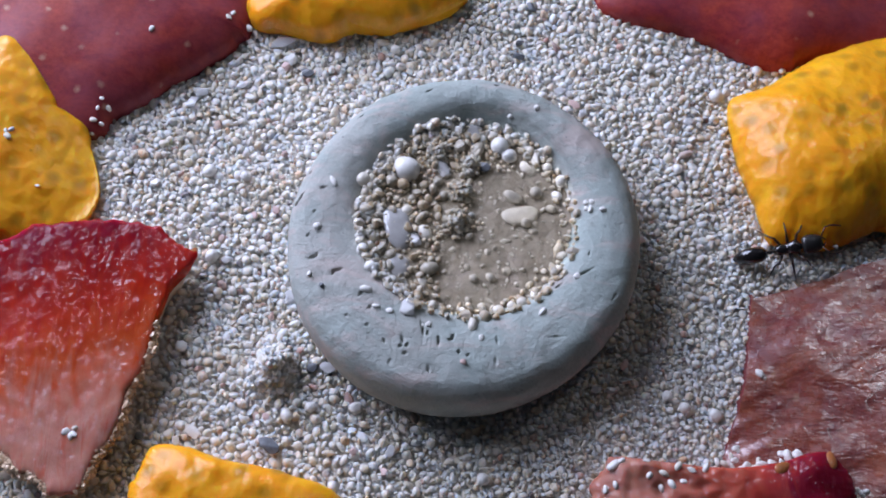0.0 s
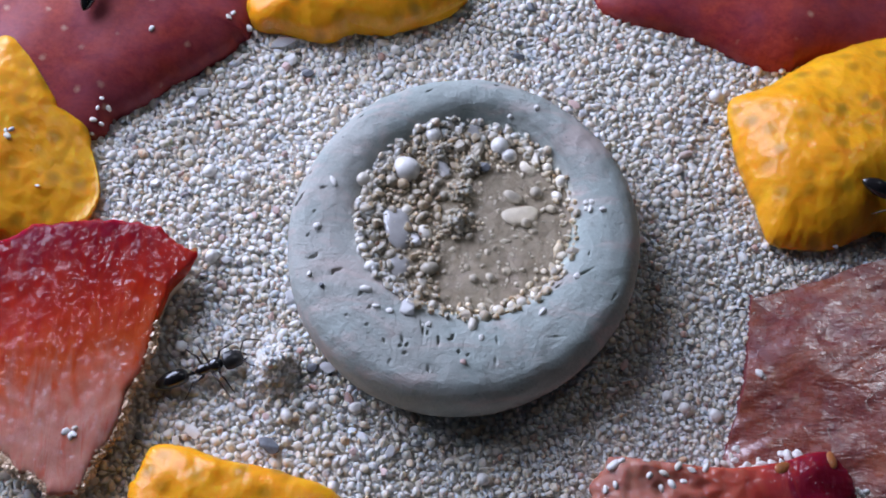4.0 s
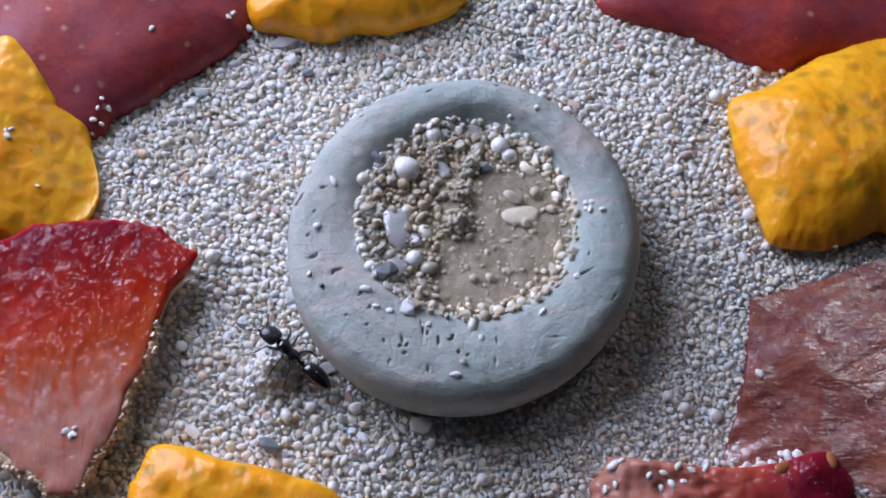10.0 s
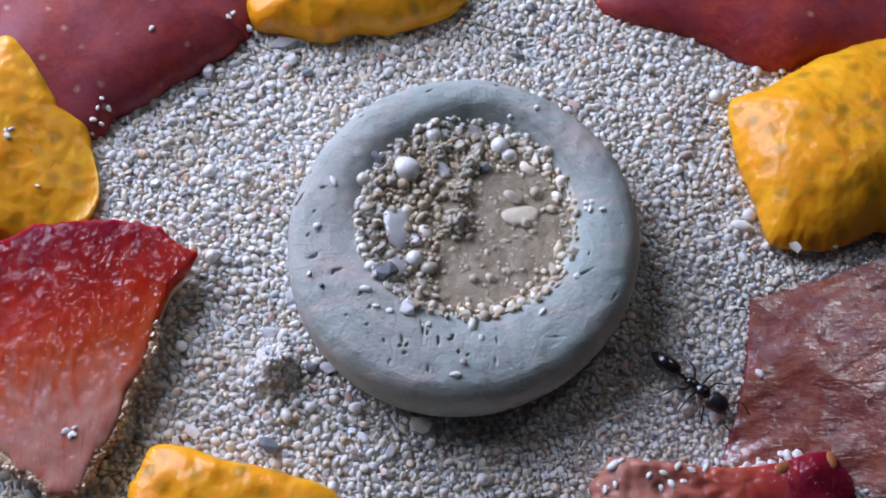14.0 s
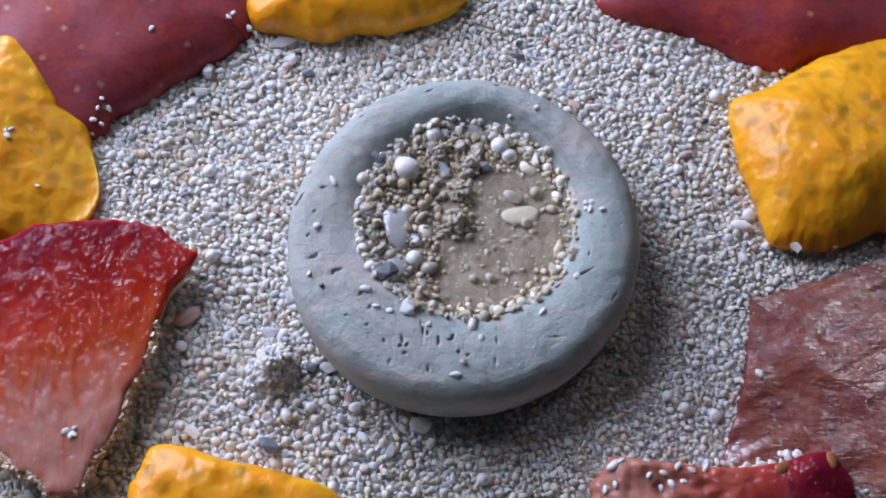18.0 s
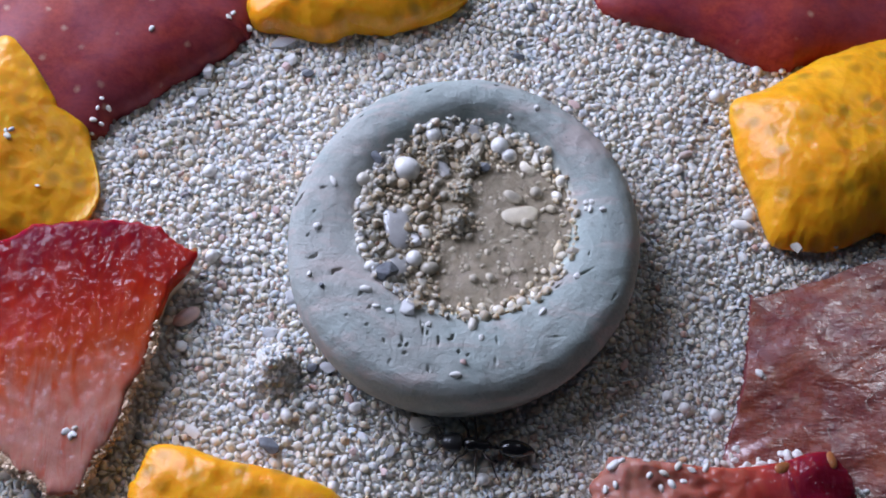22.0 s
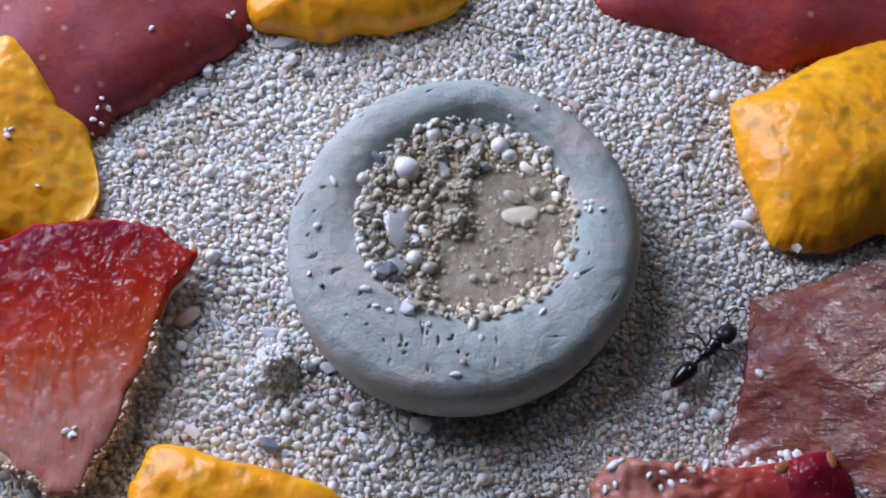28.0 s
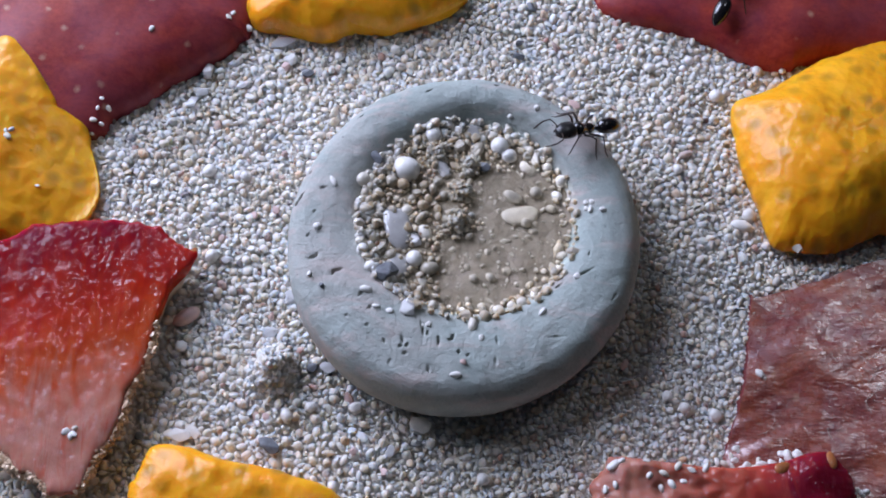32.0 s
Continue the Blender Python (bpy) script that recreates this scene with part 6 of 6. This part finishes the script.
def ant():
    """Faces +x; its feet stand at z = 0, its middle is at the waist."""
    base = tagged(new("ant"), "small shiny black ant walking about the dish", "ant", "ants at the dish")
    head = part("head", mesh_of("head", *spindle(rounded([(1.10, 0.05, 0.05, 0.66), (1.14, 0.33, 0.24, 0.66), (1.30, 0.46, 0.33, 0.64), (1.68, 0.46, 0.32, 0.60), (1.98, 0.36, 0.23, 0.54), (2.12, 0.20, 0.12, 0.50)])), ANT_HAIRY), base, "matt black head")
    for side in (1, -1):
        part("mandible", mesh_of("mandible", *limb([(2.0, 0.18 * side, 0.50), (2.16, 0.17 * side, 0.47), (2.28, 0.06 * side, 0.45)], (0.07, 0.055, 0.02)), ANT_LEG), head)
        part("antenna", mesh_of("antenna", *limb([(1.98, 0.12 * side, 0.62), (2.18, 0.42 * side, 0.78), (2.34, 0.66 * side, 0.80), (2.62, 0.72 * side, 0.62), (2.92, 0.66 * side, 0.42), (3.15, 0.58 * side, 0.30)], (0.035, 0.032, 0.034, 0.036, 0.04, 0.03)), ANT_LEG), head)
        part("eye", mesh_of("eye", *spindle([(1.56, 0.01, 0.01, 0), (1.60, 0.05, 0.05, 0), (1.66, 0.06, 0.06, 0), (1.72, 0.05, 0.05, 0), (1.76, 0.01, 0.01, 0)], 8), ANT), head).location = (0, 0.40 * side * MM, 0.68 * MM)
    part("thorax", mesh_of("thorax", *spindle(rounded([(1.12, 0.06, 0.06, 0.62), (1.05, 0.18, 0.16, 0.62), (0.82, 0.37, 0.29, 0.64), (0.55, 0.32, 0.26, 0.64), (0.36, 0.25, 0.21, 0.60), (0.15, 0.27, 0.24, 0.60), (-0.12, 0.25, 0.24, 0.58), (-0.30, 0.12, 0.15, 0.50), (-0.36, 0.03, 0.04, 0.47)])), ANT), base)
    part("petiole", mesh_of("petiole", *spindle(rounded([(-0.30, 0.05, 0.05, 0.46), (-0.40, 0.10, 0.12, 0.50), (-0.48, 0.13, 0.20, 0.56), (-0.56, 0.10, 0.12, 0.50), (-0.66, 0.05, 0.05, 0.46)])), ANT), base)
    part("gaster", mesh_of("gaster", *spindle(rounded([(-0.62, 0.05, 0.05, 0.50), (-0.70, 0.25, 0.22, 0.53), (-0.92, 0.38, 0.34, 0.58), (-1.30, 0.43, 0.39, 0.60), (-1.65, 0.41, 0.37, 0.58), (-2.00, 0.31, 0.26, 0.52), (-2.25, 0.16, 0.13, 0.46), (-2.36, 0.03, 0.02, 0.45)])), ANT), base, "shiny black pointed gaster")
    for k, (x, y, z, turn) in enumerate(HIPS):
        for side in (1, -1):
            ca, sa = math.cos(radians(turn)), math.sin(radians(turn))
            reach = (0.95, 1.0, 1.3)[k]
            pts = [(0, 0, 0), (0.10 * sa, 0.14 * side, -0.04), (0.30 * sa * reach, 0.42 * side, 0.22), (0.62 * sa * reach, 0.72 * side * ca, 0.30),
                   (0.85 * sa * reach, 0.98 * side * ca, -0.05), (1.05 * sa * reach, 1.20 * side * ca, -0.34), (1.28 * sa * reach, 1.42 * side * ca, -0.50)]
            ob = part("leg", mesh_of("leg", *limb(pts, (0.06, 0.075, 0.06, 0.045, 0.04, 0.03, 0.018)), ANT_LEG), base)
            ob.location = (x * MM, side * y * MM, z * MM)
    for ob in base.children_recursive:
        ob.data.transform(Matrix.Diagonal((1.14, 1.15, 1.14, 1)))
        ob.location = [c * s for c, s in zip(ob.location, (1.14, 1.15, 1.14))]
    return base


def stand(x, y):
    """Where feet find hold: on what lies uppermost, the crumbly heap included."""
    return max(top(x, y), 0.1 + 1.9 * math.exp(-((x + 9.3) ** 2 + ((y + 7.6) / 1.15) ** 2) / 1.1))


def ground_pose(x, y, turn):
    """The pose of an ant of which the waist is at x, y, tilted to what is under its head and its tail."""
    c, s = math.cos(radians(turn)), math.sin(radians(turn))
    fore, aft = stand(x + 1.3 * c, y + 1.3 * s), stand(x - 1.6 * c, y - 1.6 * s)
    left, right = stand(x - 0.6 * s, y + 0.6 * c), stand(x + 0.6 * s, y - 0.6 * c)
    mid = max(stand(x, y), (fore * 1.6 + aft * 1.3) / 2.9, (left + right) / 2)
    pitch = max(-28, min(28, math.degrees(math.atan2(aft - fore, 2.9))))
    roll = max(-22, min(22, math.degrees(math.atan2(left - right, 1.2))))
    return Matrix.Translation((x * MM, y * MM, mid * MM)) @ Matrix.Rotation(radians(turn), 4, "Z") @ Matrix.Rotation(radians(pitch), 4, "Y") @ Matrix.Rotation(radians(roll), 4, "X")


def route(spots):
    """Rows for walk() from (seconds, x, y, turn); long or sharply turning stretches get rows between."""
    rows, last = [], None
    for t, x, y, turn in spots:
        if last:
            t0, x0, y0, a0 = last
            turn = a0 + (turn - a0 + 180) % 360 - 180
            steps = max(1, min(round((t - t0) * 30), max(3 if abs(turn - a0) > 75 or math.hypot(x - x0, y - y0) > 6 else 1, math.ceil((t - t0) / 0.12))))
            for k in range(1, steps):
                f = k / steps
                when = round((t0 + (t - t0) * f) * 30) / 30
                if when > rows[-1][0] + 0.02:
                    rows.append((when, ground_pose(x0 + (x - x0) * f, y0 + (y - y0) * f, a0 + (turn - a0) * f)))
        rows.append((t, ground_pose(x, y, turn)))
        last = (t, x, y, turn)
    return rows


FIRST = ant()
ANTS = [FIRST] + [copy_thing(FIRST, Matrix.Identity(4)) for _ in range(3)]


def motions():
    for k, (insect, spots) in enumerate(zip(ANTS, ROUTES)):
        walk(insect, route(spots))
        legs = sorted((c for c in insect.children if c.name.startswith("leg")), key=lambda c: (-round(c.location.x, 6), c.location.y))
        for i, leg in enumerate(legs):
            at = leg.location.copy()
            rows = []
            for step in range(161):
                swing = 17 * math.sin(2.4 * step + 1.3 * k + (math.pi if (i + i // 2) % 2 else 0)) * (1 if at.y > 0 else -1)
                lift = 5 * math.cos(2.4 * step + 1.3 * k + (math.pi if (i + i // 2) % 2 else 0)) * (1 if at.y > 0 else -1)
                rows.append((step / 5, Matrix.Translation(at) @ Matrix.Rotation(radians(swing), 4, "Z") @ Matrix.Rotation(radians(lift), 4, "X")))
            walk(leg, rows)
    # one ant curls up for a moment, others put the head down to a grain
    for k, name, at, swing, nod, times in ((0, "head", 1.26, -58, 0, (9.0,)), (0, "gaster", -0.72, 98, 0, (9.0,)),
                                           (1, "head", 1.26, 0, 40, (13.0, 31.0)), (2, "head", 1.26, 0, 40, (31.0,))):
        limb_ob = next(c for c in ANTS[k].children if c.name.split(".")[0] == name)
        hinge = Vector((at * MM, 0, 0.6 * MM))
        bends = [(0, 0)]
        for t in times:
            bends += [(t - 0.17, 0), (t - 0.13, 0.5), (t - 0.1, 0.8), (t, 1), (t + 0.03, 0.8), (t + 0.06, 0.4), (t + 0.1, 0)]
        walk(limb_ob, [(t, Matrix.Translation(hinge) @ Matrix.Rotation(radians(swing * f), 4, "Z") @ Matrix.Rotation(radians(nod * f), 4, "Y") @ Matrix.Translation(-hinge))
                       for t, f in bends + [(32, 0)]])
    # the drying peel slides a little
    home = PEEL_RIGHT.location.copy()
    walk(PEEL_RIGHT, [(0, Matrix.Translation(home)), (6, Matrix.Translation(home + Vector((0.02, 0.0, 0)) * MM)), (32, Matrix.Translation(home + Vector((0.2, -0.22, 0)) * MM))])
    # grains that the ants bring: they lie out on the sand, then are carried to their place
    for ob, t, away in BROUGHT:
        home = ob.matrix_basis.copy()
        out = Matrix.Translation((away[0] * MM, away[1] * MM, (top(*away) + 0.1) * MM))
        lift = Matrix.Translation(((home.translation.x + out.translation.x) / 2, (home.translation.y + out.translation.y) / 2, 6 * MM))
        walk(ob, [(0, out), (t - 0.2, out), (t - 0.1, lift), (t, home), (32, home)])


motions()
